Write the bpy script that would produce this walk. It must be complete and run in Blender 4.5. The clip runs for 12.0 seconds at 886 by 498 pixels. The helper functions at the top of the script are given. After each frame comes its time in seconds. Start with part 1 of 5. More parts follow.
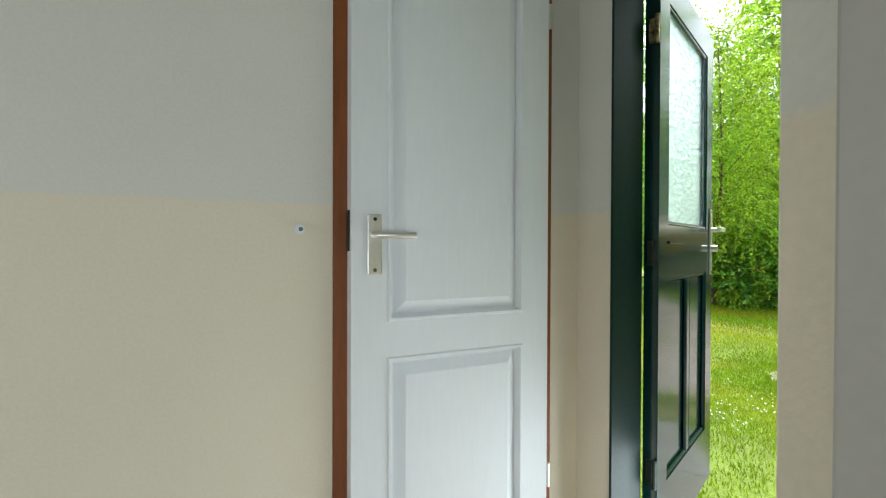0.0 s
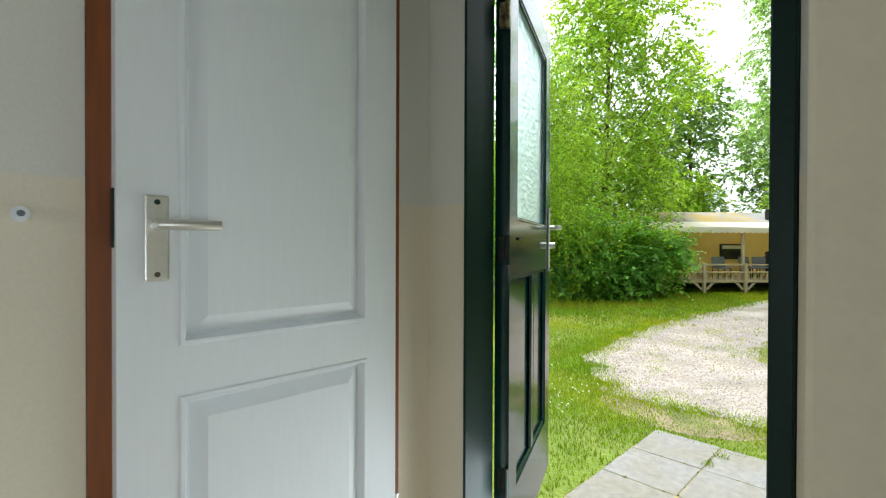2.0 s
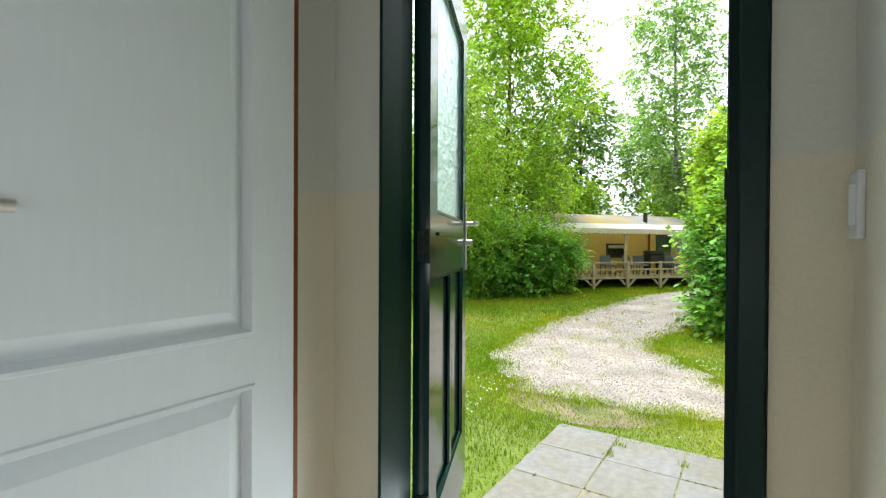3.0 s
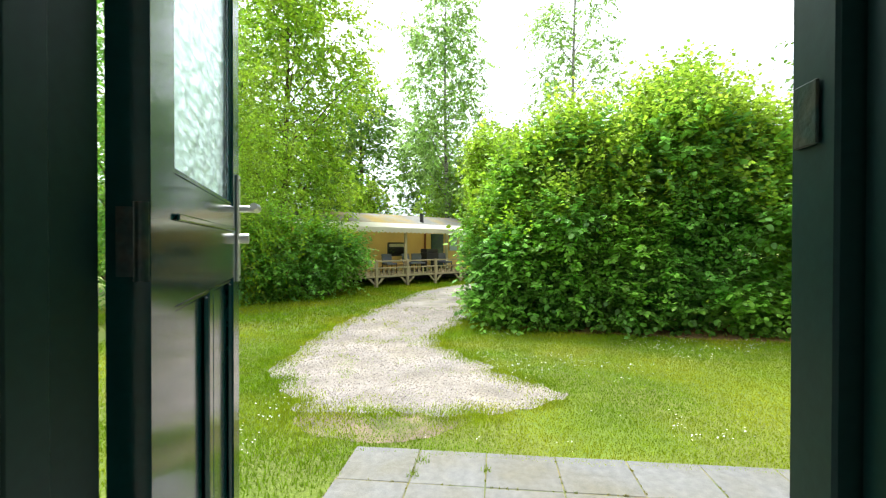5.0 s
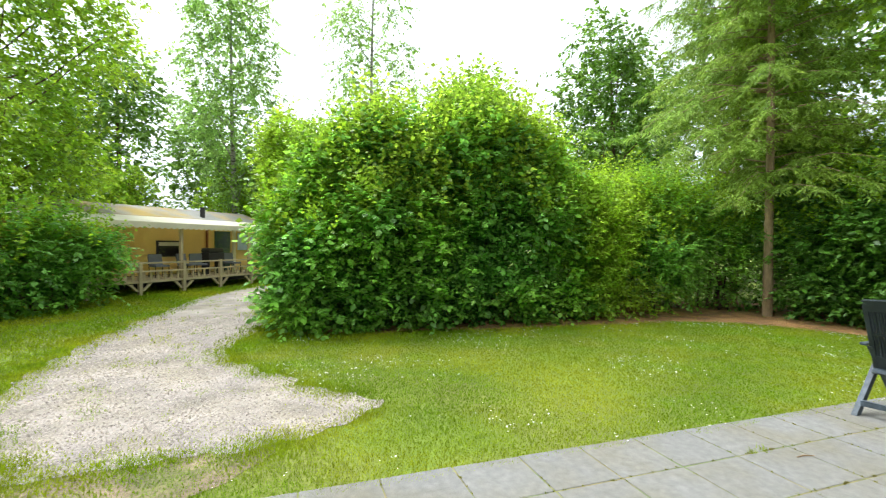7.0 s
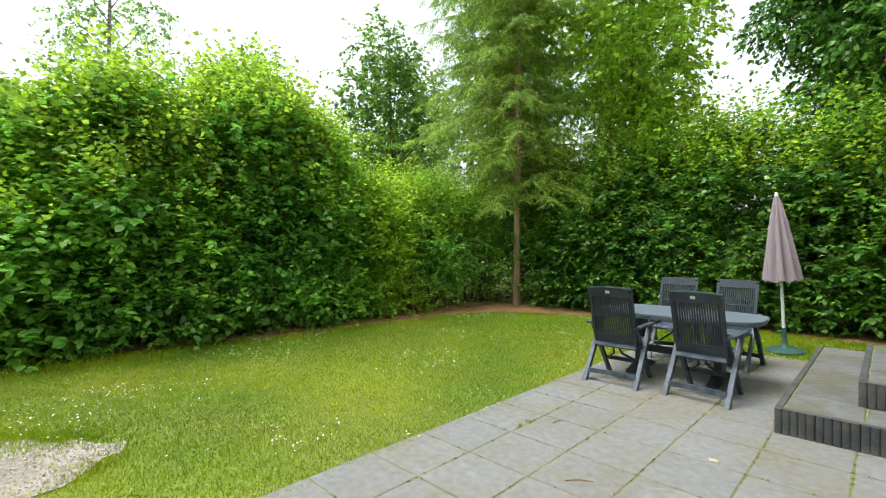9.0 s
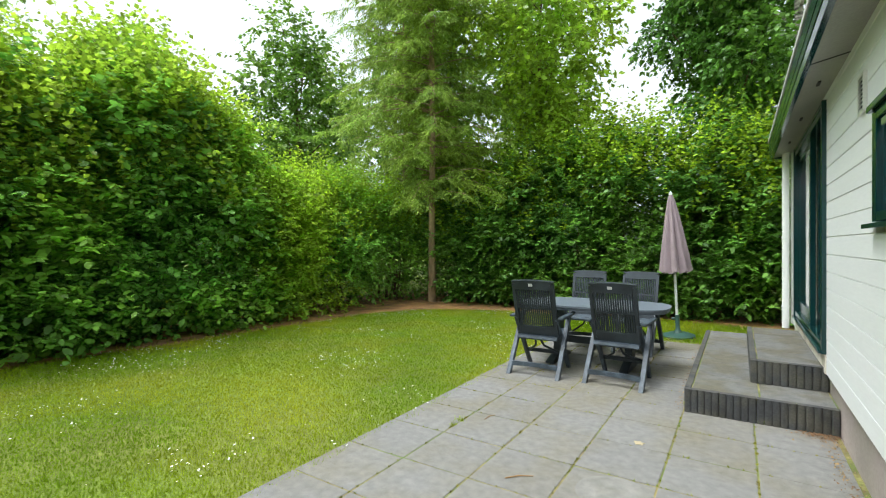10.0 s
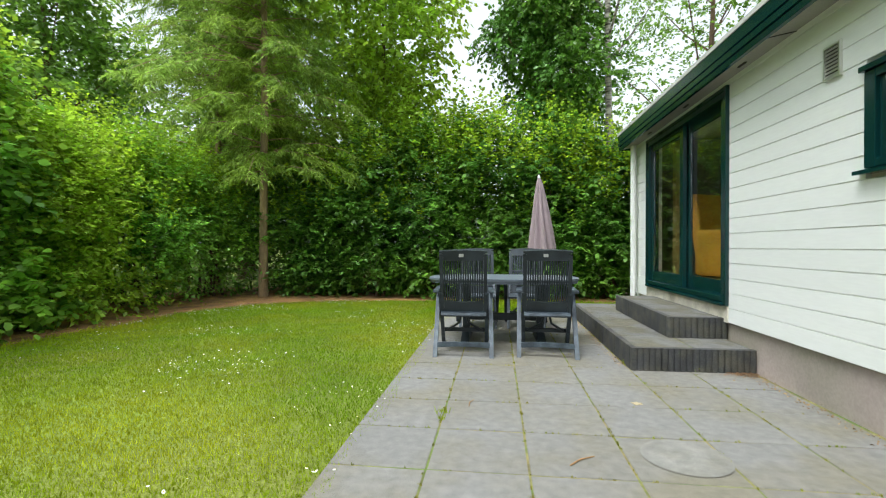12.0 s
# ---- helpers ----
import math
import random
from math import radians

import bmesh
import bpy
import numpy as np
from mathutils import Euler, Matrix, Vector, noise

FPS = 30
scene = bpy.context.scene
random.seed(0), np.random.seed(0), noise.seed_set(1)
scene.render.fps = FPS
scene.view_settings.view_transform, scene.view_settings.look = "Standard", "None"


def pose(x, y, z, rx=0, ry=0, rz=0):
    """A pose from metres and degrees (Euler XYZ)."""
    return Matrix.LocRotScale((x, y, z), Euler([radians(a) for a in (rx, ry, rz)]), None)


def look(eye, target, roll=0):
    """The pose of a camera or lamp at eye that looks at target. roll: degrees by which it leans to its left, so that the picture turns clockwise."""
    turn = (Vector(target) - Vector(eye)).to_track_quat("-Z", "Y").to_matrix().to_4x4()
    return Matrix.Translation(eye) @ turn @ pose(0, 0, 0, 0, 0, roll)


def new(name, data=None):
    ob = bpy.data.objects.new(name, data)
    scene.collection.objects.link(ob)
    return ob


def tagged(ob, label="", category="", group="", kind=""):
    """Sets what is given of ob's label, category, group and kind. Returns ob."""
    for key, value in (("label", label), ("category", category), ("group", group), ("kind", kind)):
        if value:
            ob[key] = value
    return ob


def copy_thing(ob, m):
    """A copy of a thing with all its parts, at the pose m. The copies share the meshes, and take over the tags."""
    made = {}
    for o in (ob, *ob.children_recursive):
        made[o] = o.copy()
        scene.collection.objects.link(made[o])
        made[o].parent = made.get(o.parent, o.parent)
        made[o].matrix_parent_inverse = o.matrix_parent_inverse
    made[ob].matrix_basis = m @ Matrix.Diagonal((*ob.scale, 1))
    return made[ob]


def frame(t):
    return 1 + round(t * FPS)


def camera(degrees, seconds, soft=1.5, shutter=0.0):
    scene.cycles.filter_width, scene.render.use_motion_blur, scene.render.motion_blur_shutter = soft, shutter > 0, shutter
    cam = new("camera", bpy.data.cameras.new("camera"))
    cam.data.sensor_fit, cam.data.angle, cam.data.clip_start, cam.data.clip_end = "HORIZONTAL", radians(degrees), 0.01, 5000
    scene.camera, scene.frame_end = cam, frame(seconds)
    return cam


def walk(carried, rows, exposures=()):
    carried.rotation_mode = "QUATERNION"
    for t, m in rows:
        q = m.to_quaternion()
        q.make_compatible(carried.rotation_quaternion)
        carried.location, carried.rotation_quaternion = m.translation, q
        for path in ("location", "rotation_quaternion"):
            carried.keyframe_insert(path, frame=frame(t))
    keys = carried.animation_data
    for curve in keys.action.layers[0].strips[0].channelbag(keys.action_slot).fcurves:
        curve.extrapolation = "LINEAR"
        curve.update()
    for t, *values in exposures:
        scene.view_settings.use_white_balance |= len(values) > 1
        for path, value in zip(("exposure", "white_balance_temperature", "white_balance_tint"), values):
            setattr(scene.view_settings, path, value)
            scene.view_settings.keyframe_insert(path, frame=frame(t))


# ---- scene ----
# camera and walk
cam = camera(88.1, 12.0, soft=1.1, shutter=0.2)
PATH = [
    (0, (1.201, 1.042, 1.586), (0.349, -0.767, 1.568), 0.2),
    (0.5, (1.178, 1.034, 1.576), (0.19, -0.705, 1.557), 0.2),
    (1, (1.149, 0.996, 1.569), (0.011, -0.649, 1.553), 0.1),
    (1.5, (1.125, 0.942, 1.569), (-0.147, -0.601, 1.553), 0.2),
    (2, (1.076, 0.864, 1.576), (-0.327, -0.561, 1.559), 0.2),
    (2.5, (1.029, 0.794, 1.574), (-0.5, -0.496, 1.556), 0.3),
    (3, (0.953, 0.72, 1.565), (-0.712, -0.387, 1.548), 0.3),
    (5, (0.454, 0.419, 1.559), (-1.533, 0.19, 1.541), 0.1),
    (5.5, (0.344, 0.37, 1.556), (-1.656, 0.35, 1.538), 0.1),
    (6, (0.213, 0.327, 1.54), (-1.779, 0.506, 1.522), 0.0),
    (6.5, (0.071, 0.309, 1.517), (-1.894, 0.68, 1.501), 0.0),
    (7, (-0.058, 0.308, 1.506), (-1.954, 0.944, 1.49), 0.1),
    (7.5, (-0.087, 0.346, 1.52), (-1.877, 1.238, 1.502), 0.0),
    (9.3, (-0.382, 0.386, 1.458), (-1.703, 1.888, 1.448), -0.1),
    (9.5, (-0.417, 0.393, 1.451), (-1.684, 1.94, 1.439), -0.2),
    (10, (-0.593, 0.433, 1.418), (-1.68, 2.112, 1.404), -0.3),
    (10.5, (-0.787, 0.465, 1.393), (-1.695, 2.247, 1.379), -0.3),
    (11, (-1.108, 0.514, 1.248), (-1.834, 2.377, 1.237), -0.2),
    (11.5, (-1.648, 0.672, 1.164), (-2.142, 2.61, 1.151), -0.2),
    (12, (-2.145, 0.671, 1.077), (-2.38, 2.657, 1.065), 0.0),
]
walk(cam, [(t, look(e, g, r)) for t, e, g, r in PATH], [(0, 1.86, 6000, 5), (1, 1.7, 6000, 5), (3, 1.55, 6000, 5), (5, 1.54, 6000, 5), (6.5, 1.38, 6000, 5), (7.5, 1.32, 6000, 5), (9.5, 1.1, 6000, 5), (12, 1.05, 6000, 5)])

# world: bright overcast sky
world = bpy.data.worlds.new("overcast_sky")
scene.world = world
world.use_nodes = True
wn = world.node_tree
wn.nodes.clear()
w_out = wn.nodes.new("ShaderNodeOutputWorld")
w_bg = wn.nodes.new("ShaderNodeBackground")
w_sky = wn.nodes.new("ShaderNodeTexSky")
w_sky.sky_type = "NISHITA"
w_sky.sun_disc = False
w_sky.sun_elevation = radians(70)
w_sky.sun_rotation = radians(225)
w_sky.air_density, w_sky.dust_density, w_sky.ozone_density = 1.0, 4.0, 1.0
w_hue = wn.nodes.new("ShaderNodeHueSaturation")
w_hue.inputs["Saturation"].default_value = 0.08
w_hue.inputs["Value"].default_value = 1.12
w_bg.inputs["Strength"].default_value = 0.15
wn.links.new(w_sky.outputs[0], w_hue.inputs["Color"])
wn.links.new(w_hue.outputs[0], w_bg.inputs["Color"])
wn.links.new(w_bg.outputs[0], w_out.inputs["Surface"])

sun_data = bpy.data.lights.new("sun", "SUN")
sun_data.energy, sun_data.angle, sun_data.color = 1.3, radians(30), (1.0, 0.96, 0.9)
sun = new("sun", sun_data)
sun.matrix_world = look((-6, -4, 20), (0, 2, 0))


def area_lamp(name, m, w, h, power, color=(1, 1, 1)):
    d = bpy.data.lights.new(name, "AREA")
    d.shape, d.size, d.size_y, d.energy, d.color = "RECTANGLE", w, h, power, color
    o = new(name, d)
    o.matrix_world = m
    return o


def fill_lamp(eye, target, w, h, power, color):
    o = area_lamp("hall_fill_light", look(eye, target), w, h, power, color)
    return o


# added fill lamps: one in an unseen living-room opening, one before the windowless back wall
fill_lamp((2.2, 3.98, 1.05), (1.6, 1.2, 0.545), 1.9, 0.95, 7.6, (0.96, 0.99, 1.0))
fill_lamp((3.38, 0.75, 1.3), (1.2, 0.5, 0.6), 1.3, 0.9, 4.2, (1.0, 1.0, 0.97))
# low lamp added in the open front doorway, for daylight off the bright terrace
fill_lamp((-0.02, 0.36, 0.74), (1.0, 0.15, 0.66), 0.62, 0.3, 1.3, (0.98, 1.0, 1.0))
# materials
def mat(name, color, rough=0.6, vary=0.12, scale=6.0, fine=60.0, bump=0.15, metal=0.0, spec=0.5,
        second=None, patch=2.0, isl=0.0, obj=0.0, stretch=(1, 1, 1), trans=0.0, coat=0.0, dist=0.004, glow=1.0):
    """A surface with broad and fine variation of colour, gloss and relief, in metres."""
    m = bpy.data.materials.new(name)
    m.use_nodes = True
    nt = m.node_tree
    nd, ln = nt.nodes, nt.links
    b = nd["Principled BSDF"]
    mp = nd.new("ShaderNodeMapping")
    mp.inputs["Scale"].default_value = stretch
    pos = nd.new("ShaderNodeNewGeometry")
    ln.new(pos.outputs["Position"], mp.inputs["Vector"])

    def ns(s, detail=4):
        n = nd.new("ShaderNodeTexNoise")
        n.inputs["Scale"].default_value, n.inputs["Detail"].default_value = s, detail
        ln.new(mp.outputs["Vector"], n.inputs["Vector"])
        return n
    big, small = ns(scale), ns(fine, 3)
    ramp = nd.new("ShaderNodeMapRange")
    ramp.inputs["From Min"].default_value, ramp.inputs["From Max"].default_value = 0.3, 0.7
    ramp.inputs["To Min"].default_value, ramp.inputs["To Max"].default_value = 1 - vary, 1 + vary
    ln.new(big.outputs["Fac"], ramp.inputs["Value"])
    r2 = nd.new("ShaderNodeMapRange")
    r2.inputs["From Min"].default_value, r2.inputs["From Max"].default_value = 0.3, 0.7
    r2.inputs["To Min"].default_value, r2.inputs["To Max"].default_value = 1 - vary * 0.7, 1 + vary * 0.7
    ln.new(small.outputs["Fac"], r2.inputs["Value"])
    mul = nd.new("ShaderNodeMath")
    mul.operation = "MULTIPLY"
    ln.new(ramp.outputs[0], mul.inputs[0])
    ln.new(r2.outputs[0], mul.inputs[1])
    val = mul.outputs[0]
    for amount, node, out in ((isl, "ShaderNodeNewGeometry", "Random Per Island"), (obj, "ShaderNodeObjectInfo", "Random")):
        if amount:
            g = nd.new(node)
            mr = nd.new("ShaderNodeMapRange")
            mr.inputs["To Min"].default_value, mr.inputs["To Max"].default_value = 1 - amount, 1 + amount
            ln.new(g.outputs[out], mr.inputs["Value"])
            m2 = nd.new("ShaderNodeMath")
            m2.operation = "MULTIPLY"
            ln.new(val, m2.inputs[0])
            ln.new(mr.outputs[0], m2.inputs[1])
            val = m2.outputs[0]
    mix = nd.new("ShaderNodeMix")
    mix.data_type = "RGBA"
    mix.inputs["A"].default_value = (*color, 1)
    mix.inputs["B"].default_value = (*(second or color), 1)
    pn = ns(patch, 5)
    pr = nd.new("ShaderNodeMapRange")
    pr.inputs["From Min"].default_value, pr.inputs["From Max"].default_value = 0.42, 0.62
    ln.new(pn.outputs["Fac"], pr.inputs["Value"])
    ln.new(pr.outputs[0], mix.inputs["Factor"])
    hs = nd.new("ShaderNodeHueSaturation")
    ln.new(mix.outputs["Result"], hs.inputs["Color"])
    ln.new(val, hs.inputs["Value"])
    ln.new(hs.outputs[0], b.inputs["Base Color"])
    rr = nd.new("ShaderNodeMapRange")
    rr.inputs["To Min"].default_value, rr.inputs["To Max"].default_value = max(0.03, rough - 0.08), min(1, rough + 0.08)
    ln.new(big.outputs["Fac"], rr.inputs["Value"])
    ln.new(rr.outputs[0], b.inputs["Roughness"])
    b.inputs["Metallic"].default_value = metal
    b.inputs["Specular IOR Level"].default_value = spec
    b.inputs["Coat Weight"].default_value = coat
    if bump:
        bp = nd.new("ShaderNodeBump")
        bp.inputs["Strength"].default_value, bp.inputs["Distance"].default_value = bump, dist
        ln.new(small.outputs["Fac"], bp.inputs["Height"])
        ln.new(bp.outputs[0], b.inputs["Normal"])
    if trans:
        t = nd.new("ShaderNodeBsdfTranslucent")
        h2 = nd.new("ShaderNodeHueSaturation")
        h2.inputs["Value"].default_value = glow
        ln.new(hs.outputs[0], h2.inputs["Color"])
        ln.new(h2.outputs[0], t.inputs["Color"])
        ms = nd.new("ShaderNodeMixShader")
        ms.inputs["Fac"].default_value = trans
        ln.new(b.outputs[0], ms.inputs[1])
        ln.new(t.outputs[0], ms.inputs[2])
        ln.new(ms.outputs[0], nd["Material Output"].inputs["Surface"])
    return m


def two_tone_wall(name, low, high, z):
    """Painted wall with a second paint colour above the height z and a fine stipple."""
    m = mat(name, low, 0.75, 0.04, 1.2, 140, 0.35, dist=0.002)
    nt = m.node_tree
    nd, ln = nt.nodes, nt.links
    geo = nd.new("ShaderNodeNewGeometry")
    sep = nd.new("ShaderNodeSeparateXYZ")
    ln.new(geo.outputs["Position"], sep.inputs[0])
    ns = nd.new("ShaderNodeTexNoise")
    ns.inputs["Scale"].default_value = 9
    ad = nd.new("ShaderNodeMath")
    ad.operation = "MULTIPLY_ADD"
    ad.inputs[1].default_value, ad.inputs[2].default_value = 0.012, -0.006
    ln.new(ns.outputs["Fac"], ad.inputs[0])
    s2 = nd.new("ShaderNodeMath")
    ln.new(sep.outputs["Z"], s2.inputs[0])
    ln.new(ad.outputs[0], s2.inputs[1])
    mr = nd.new("ShaderNodeMapRange")
    mr.inputs["From Min"].default_value, mr.inputs["From Max"].default_value = z - 0.005, z + 0.005
    ln.new(s2.outputs[0], mr.inputs["Value"])
    for n in nd:
        if n.type == "MIX":
            for l in list(n.inputs["Factor"].links):
                ln.remove(l)
            ln.new(mr.outputs[0], n.inputs["Factor"])
            n.inputs["B"].default_value = (*high, 1)
    return m


def glass_mat(name, rough=0.0, bump=0.0, tint=(1, 1, 1), scale=60):
    m = bpy.data.materials.new(name)
    m.use_nodes = True
    nd, ln = m.node_tree.nodes, m.node_tree.links
    b = nd["Principled BSDF"]
    b.inputs["Base Color"].default_value = (*tint, 1)
    b.inputs["Transmission Weight"].default_value = 1
    b.inputs["Roughness"].default_value = rough
    b.inputs["IOR"].default_value = 1.45
    if bump:
        tc = nd.new("ShaderNodeTexCoord")
        v = nd.new("ShaderNodeTexVoronoi")
        v.feature = "SMOOTH_F1"
        v.inputs["Scale"].default_value = scale
        n2 = nd.new("ShaderNodeTexNoise")
        n2.inputs["Scale"].default_value = scale * 0.6
        ad = nd.new("ShaderNodeMath")
        bp = nd.new("ShaderNodeBump")
        bp.inputs["Strength"].default_value, bp.inputs["Distance"].default_value = bump, 0.01
        wide = nd.new("ShaderNodeMapping")
        wide.inputs["Scale"].default_value = (0.4, 1, 1)
        ln.new(tc.outputs["Object"], wide.inputs["Vector"])
        ln.new(wide.outputs[0], v.inputs["Vector"])
        ln.new(wide.outputs[0], n2.inputs["Vector"])
        ln.new(v.outputs["Distance"], ad.inputs[0])
        ln.new(n2.outputs["Fac"], ad.inputs[1])
        ln.new(ad.outputs[0], bp.inputs["Height"])
        ln.new(bp.outputs[0], b.inputs["Normal"])
    return m


M_WALL = two_tone_wall("hall_wall_paint", (0.76, 0.70, 0.575), (0.70, 0.695, 0.65), 1.685)
M_WHITE = mat("white_gloss_paint", (0.76, 0.79, 0.83), 0.5, 0.02, 1.5, 90, 0.12, stretch=(1, 1, 0.12), dist=0.002)
# white door paint greyed down, its shade is in the colour
M_SHADEDDOOR = mat("shaded_white_paint", (0.42, 0.41, 0.38), 0.5, 0.03, 1.5, 90, 0.1)
M_CEIL = mat("ceiling_cream", (0.62, 0.60, 0.54), 0.8, 0.03)
M_BROWN = mat("brown_stained_wood", (0.23, 0.066, 0.013), 0.45, 0.2, 5, 70, 0.2, stretch=(1, 1, 0.1))
M_GREEN = mat("dark_green_gloss_paint", (0.004, 0.030, 0.030), 0.12, 0.15, 2, 80, 0.05, spec=0.5, dist=0.002)
# M_GREEN's paint darkened and dulled for shaded jambs without lamp reflections
M_GREENMATT = mat("dark_green_shaded_paint", (0.004, 0.021, 0.019), 0.4, 0.2, 2, 80, 0.1, spec=0.25, dist=0.002)
M_STEEL = mat("brushed_aluminium", (0.72, 0.71, 0.66), 0.34, 0.06, 8, 120, 0.08, metal=0.9, dist=0.001)
M_BRASS = mat("worn_hinge_metal", (0.28, 0.24, 0.15), 0.4, 0.35, 30, 120, 0.2, metal=0.8, second=(0.02, 0.04, 0.035), patch=30)
M_BRASSHINGE = mat("bare_brass_hinge", (0.55, 0.45, 0.25), 0.35, 0.3, 40, 120, 0.2, metal=0.85, second=(0.10, 0.09, 0.05), patch=60)
M_HINGE = mat("painted_hinge", (0.012, 0.03, 0.026), 0.35, 0.3, 30, 120, 0.2, second=(0.03, 0.032, 0.022), patch=45, spec=0.25)
M_FROST = glass_mat("obscured_glass", 0.3, 0.55, (0.84, 1.0, 0.99), 62)
M_GLASS = glass_mat("clear_glass", 0.0)
# unseen floor, made pale to bounce light up the hall walls
M_FLOOR = mat("pale_bounce_floor", (0.55, 0.49, 0.40), 0.4, 0.1, 3, 60, 0.1, stretch=(0.15, 1, 1))
M_RUBBER = mat("dark_doormat", (0.06, 0.055, 0.05), 0.9, 0.2, 20, 200, 0.5)
M_SIDING = mat("white_painted_siding", (0.80, 0.80, 0.775), 0.5, 0.03, 1.5, 70, 0.28, stretch=(1, 0.12, 1), dist=0.003, obj=0.03)
M_PLINTH = mat("mauve_grey_plinth_paint", (0.40, 0.33, 0.30), 0.8, 0.12, 2, 50, 0.3, second=(0.30, 0.26, 0.22), patch=1.2)
M_RENDER = mat("cream_sill_render", (0.70, 0.64, 0.54), 0.8, 0.12, 3, 60, 0.3, second=(0.4, 0.35, 0.28), patch=2.5)
M_SLAB = mat("concrete_slab", (0.183, 0.176, 0.164), 0.85, 0.17, 17, 230, 1.0, obj=0.035, second=(0.168, 0.152, 0.113), patch=1.3)
M_EDGE = mat("dark_concrete_edging", (0.045, 0.045, 0.046), 0.85, 0.3, 5, 90, 0.5, second=(0.07, 0.066, 0.052), patch=6, obj=0.1)
M_STEPTOP = mat("step_slab_concrete", (0.128, 0.125, 0.117), 0.85, 0.2, 14, 180, 0.9, second=(0.105, 0.095, 0.066), patch=3, obj=0.1)
M_JOINT = mat("mossy_joint_soil", (0.20, 0.165, 0.06), 0.95, 0.4, 6, 50, 0.8, second=(0.10, 0.14, 0.025), patch=2.5)
M_GROUND = mat("lawn_ground", (0.12, 0.165, 0.010), 0.95, 0.25, 0.5, 40, 0.9, second=(0.15, 0.17, 0.022), patch=0.7, dist=0.02)
M_BLADE = mat("grass_blade", (0.195, 0.315, 0.006), 0.6, 0.2, 0.6, 6, 0, isl=0.3, second=(0.33, 0.36, 0.012), patch=0.55, trans=0.35, spec=0.12)
M_GRAVEL = mat("shell_gravel", (0.305, 0.262, 0.228), 0.95, 0.3, 1.5, 45, 0.9, second=(0.25, 0.215, 0.165), patch=1.4, dist=0.02)
M_SOIL = mat("bare_soil_litter", (0.34, 0.175, 0.058), 0.95, 0.35, 3, 45, 0.9, second=(0.22, 0.12, 0.045), patch=2.5, dist=0.02)
M_EARTH = mat("dry_bare_earth", (0.20, 0.15, 0.09), 0.95, 0.3, 3, 45, 0.9, second=(0.13, 0.13, 0.04), patch=2.5, dist=0.02)
# the living room's shade, put into the colour of its added walls
M_DARKROOM = mat("darkened_room_lining", (0.10, 0.065, 0.035), 0.5, 0.15, 3, 40, 0.1, stretch=(1, 1, 0.1))
M_DAISY = mat("daisy_petals", (0.85, 0.85, 0.82), 0.7, 0.03, bump=0, trans=0.2)
M_DAISYC = mat("daisy_centre", (0.75, 0.5, 0.04), 0.8, 0.05, bump=0)


def leaf_mat(name, col, second, rough=0.42, isl=0.45, trans=0.4, glow=1.6, spec=0.4):
    return mat(name, col, rough, 0.15, 0.5, 4, 0, isl=isl, second=second, patch=0.6, trans=trans, spec=spec, glow=glow)


M_HAZEL = leaf_mat("hazel_leaf", (0.14, 0.30, 0.045), (0.22, 0.40, 0.045), 0.42, 0.5, 0.42, 1.7)
M_LIME = leaf_mat("fresh_lime_leaf", (0.285, 0.40, 0.03), (0.235, 0.36, 0.03), trans=0.5, glow=1.65)
M_MIXLEAF = leaf_mat("mixed_light_leaf", (0.27, 0.38, 0.018), (0.19, 0.32, 0.018), trans=0.48, glow=1.7)
M_OAK = leaf_mat("oak_leaf", (0.115, 0.215, 0.028), (0.165, 0.275, 0.032), glow=1.5)
M_DARKLEAF = leaf_mat("dark_hedge_leaf", (0.09, 0.205, 0.028), (0.135, 0.27, 0.028), 0.42, 0.55, 0.34, 1.5, 0.4)
M_BIRCH = leaf_mat("birch_leaf", (0.21, 0.33, 0.075), (0.25, 0.37, 0.08), trans=0.5, glow=1.7)
M_NEEDLE = leaf_mat("larch_needle", (0.19, 0.285, 0.045), (0.25, 0.34, 0.045), 0.5, 0.4, 0.45, 1.75, 0.2)
M_MOSS = mat("yellowed_moss", (0.21, 0.19, 0.03), 0.9, 0.2, 3, 20, 0, isl=0.4, second=(0.16, 0.20, 0.02), patch=2, spec=0.1)
M_BARK = mat("brown_bark", (0.12, 0.075, 0.045), 0.95, 0.35, 6, 40, 1.0, stretch=(1, 1, 0.2), dist=0.02)
M_BIRCHBARK = mat("birch_bark", (0.38, 0.35, 0.31), 0.8, 0.2, 4, 30, 0.5, stretch=(1, 1, 3), second=(0.08, 0.07, 0.06), patch=6)
M_REDBARK = mat("reddish_conifer_bark", (0.27, 0.19, 0.10), 0.95, 0.3, 6, 40, 1.0, stretch=(1, 1, 0.2), dist=0.02)
M_PLASTIC = mat("dark_grey_resin", (0.017, 0.023, 0.027), 0.42, 0.15, 4, 90, 0.15, spec=0.4, second=(0.028, 0.036, 0.043), patch=5)
# faded resin of the legs; on the seat its paleness imitates reflected sky
M_LEG = mat("faded_sky_tinted_resin", (0.03, 0.040, 0.052), 0.5, 0.3, 6, 60, 0.2, second=(0.065, 0.085, 0.105), patch=9)
M_TABLE = mat("grey_resin_tabletop", (0.12, 0.14, 0.165), 0.42, 0.08, 4, 90, 0.1)
M_STICKER = mat("grey_sticker", (0.5, 0.5, 0.48), 0.5, 0.05)
M_CANVAS = mat("faded_pink_canvas", (0.31, 0.24, 0.25), 0.9, 0.08, 4, 150, 0.3)
M_WHITEPOLE = mat("white_painted_pole", (0.7, 0.7, 0.67), 0.4, 0.05)
M_GREENBASE = mat("green_plastic_base", (0.03, 0.075, 0.06), 0.5, 0.15)
M_PVC = mat("white_pvc_pipe", (0.78, 0.78, 0.74), 0.35, 0.03)
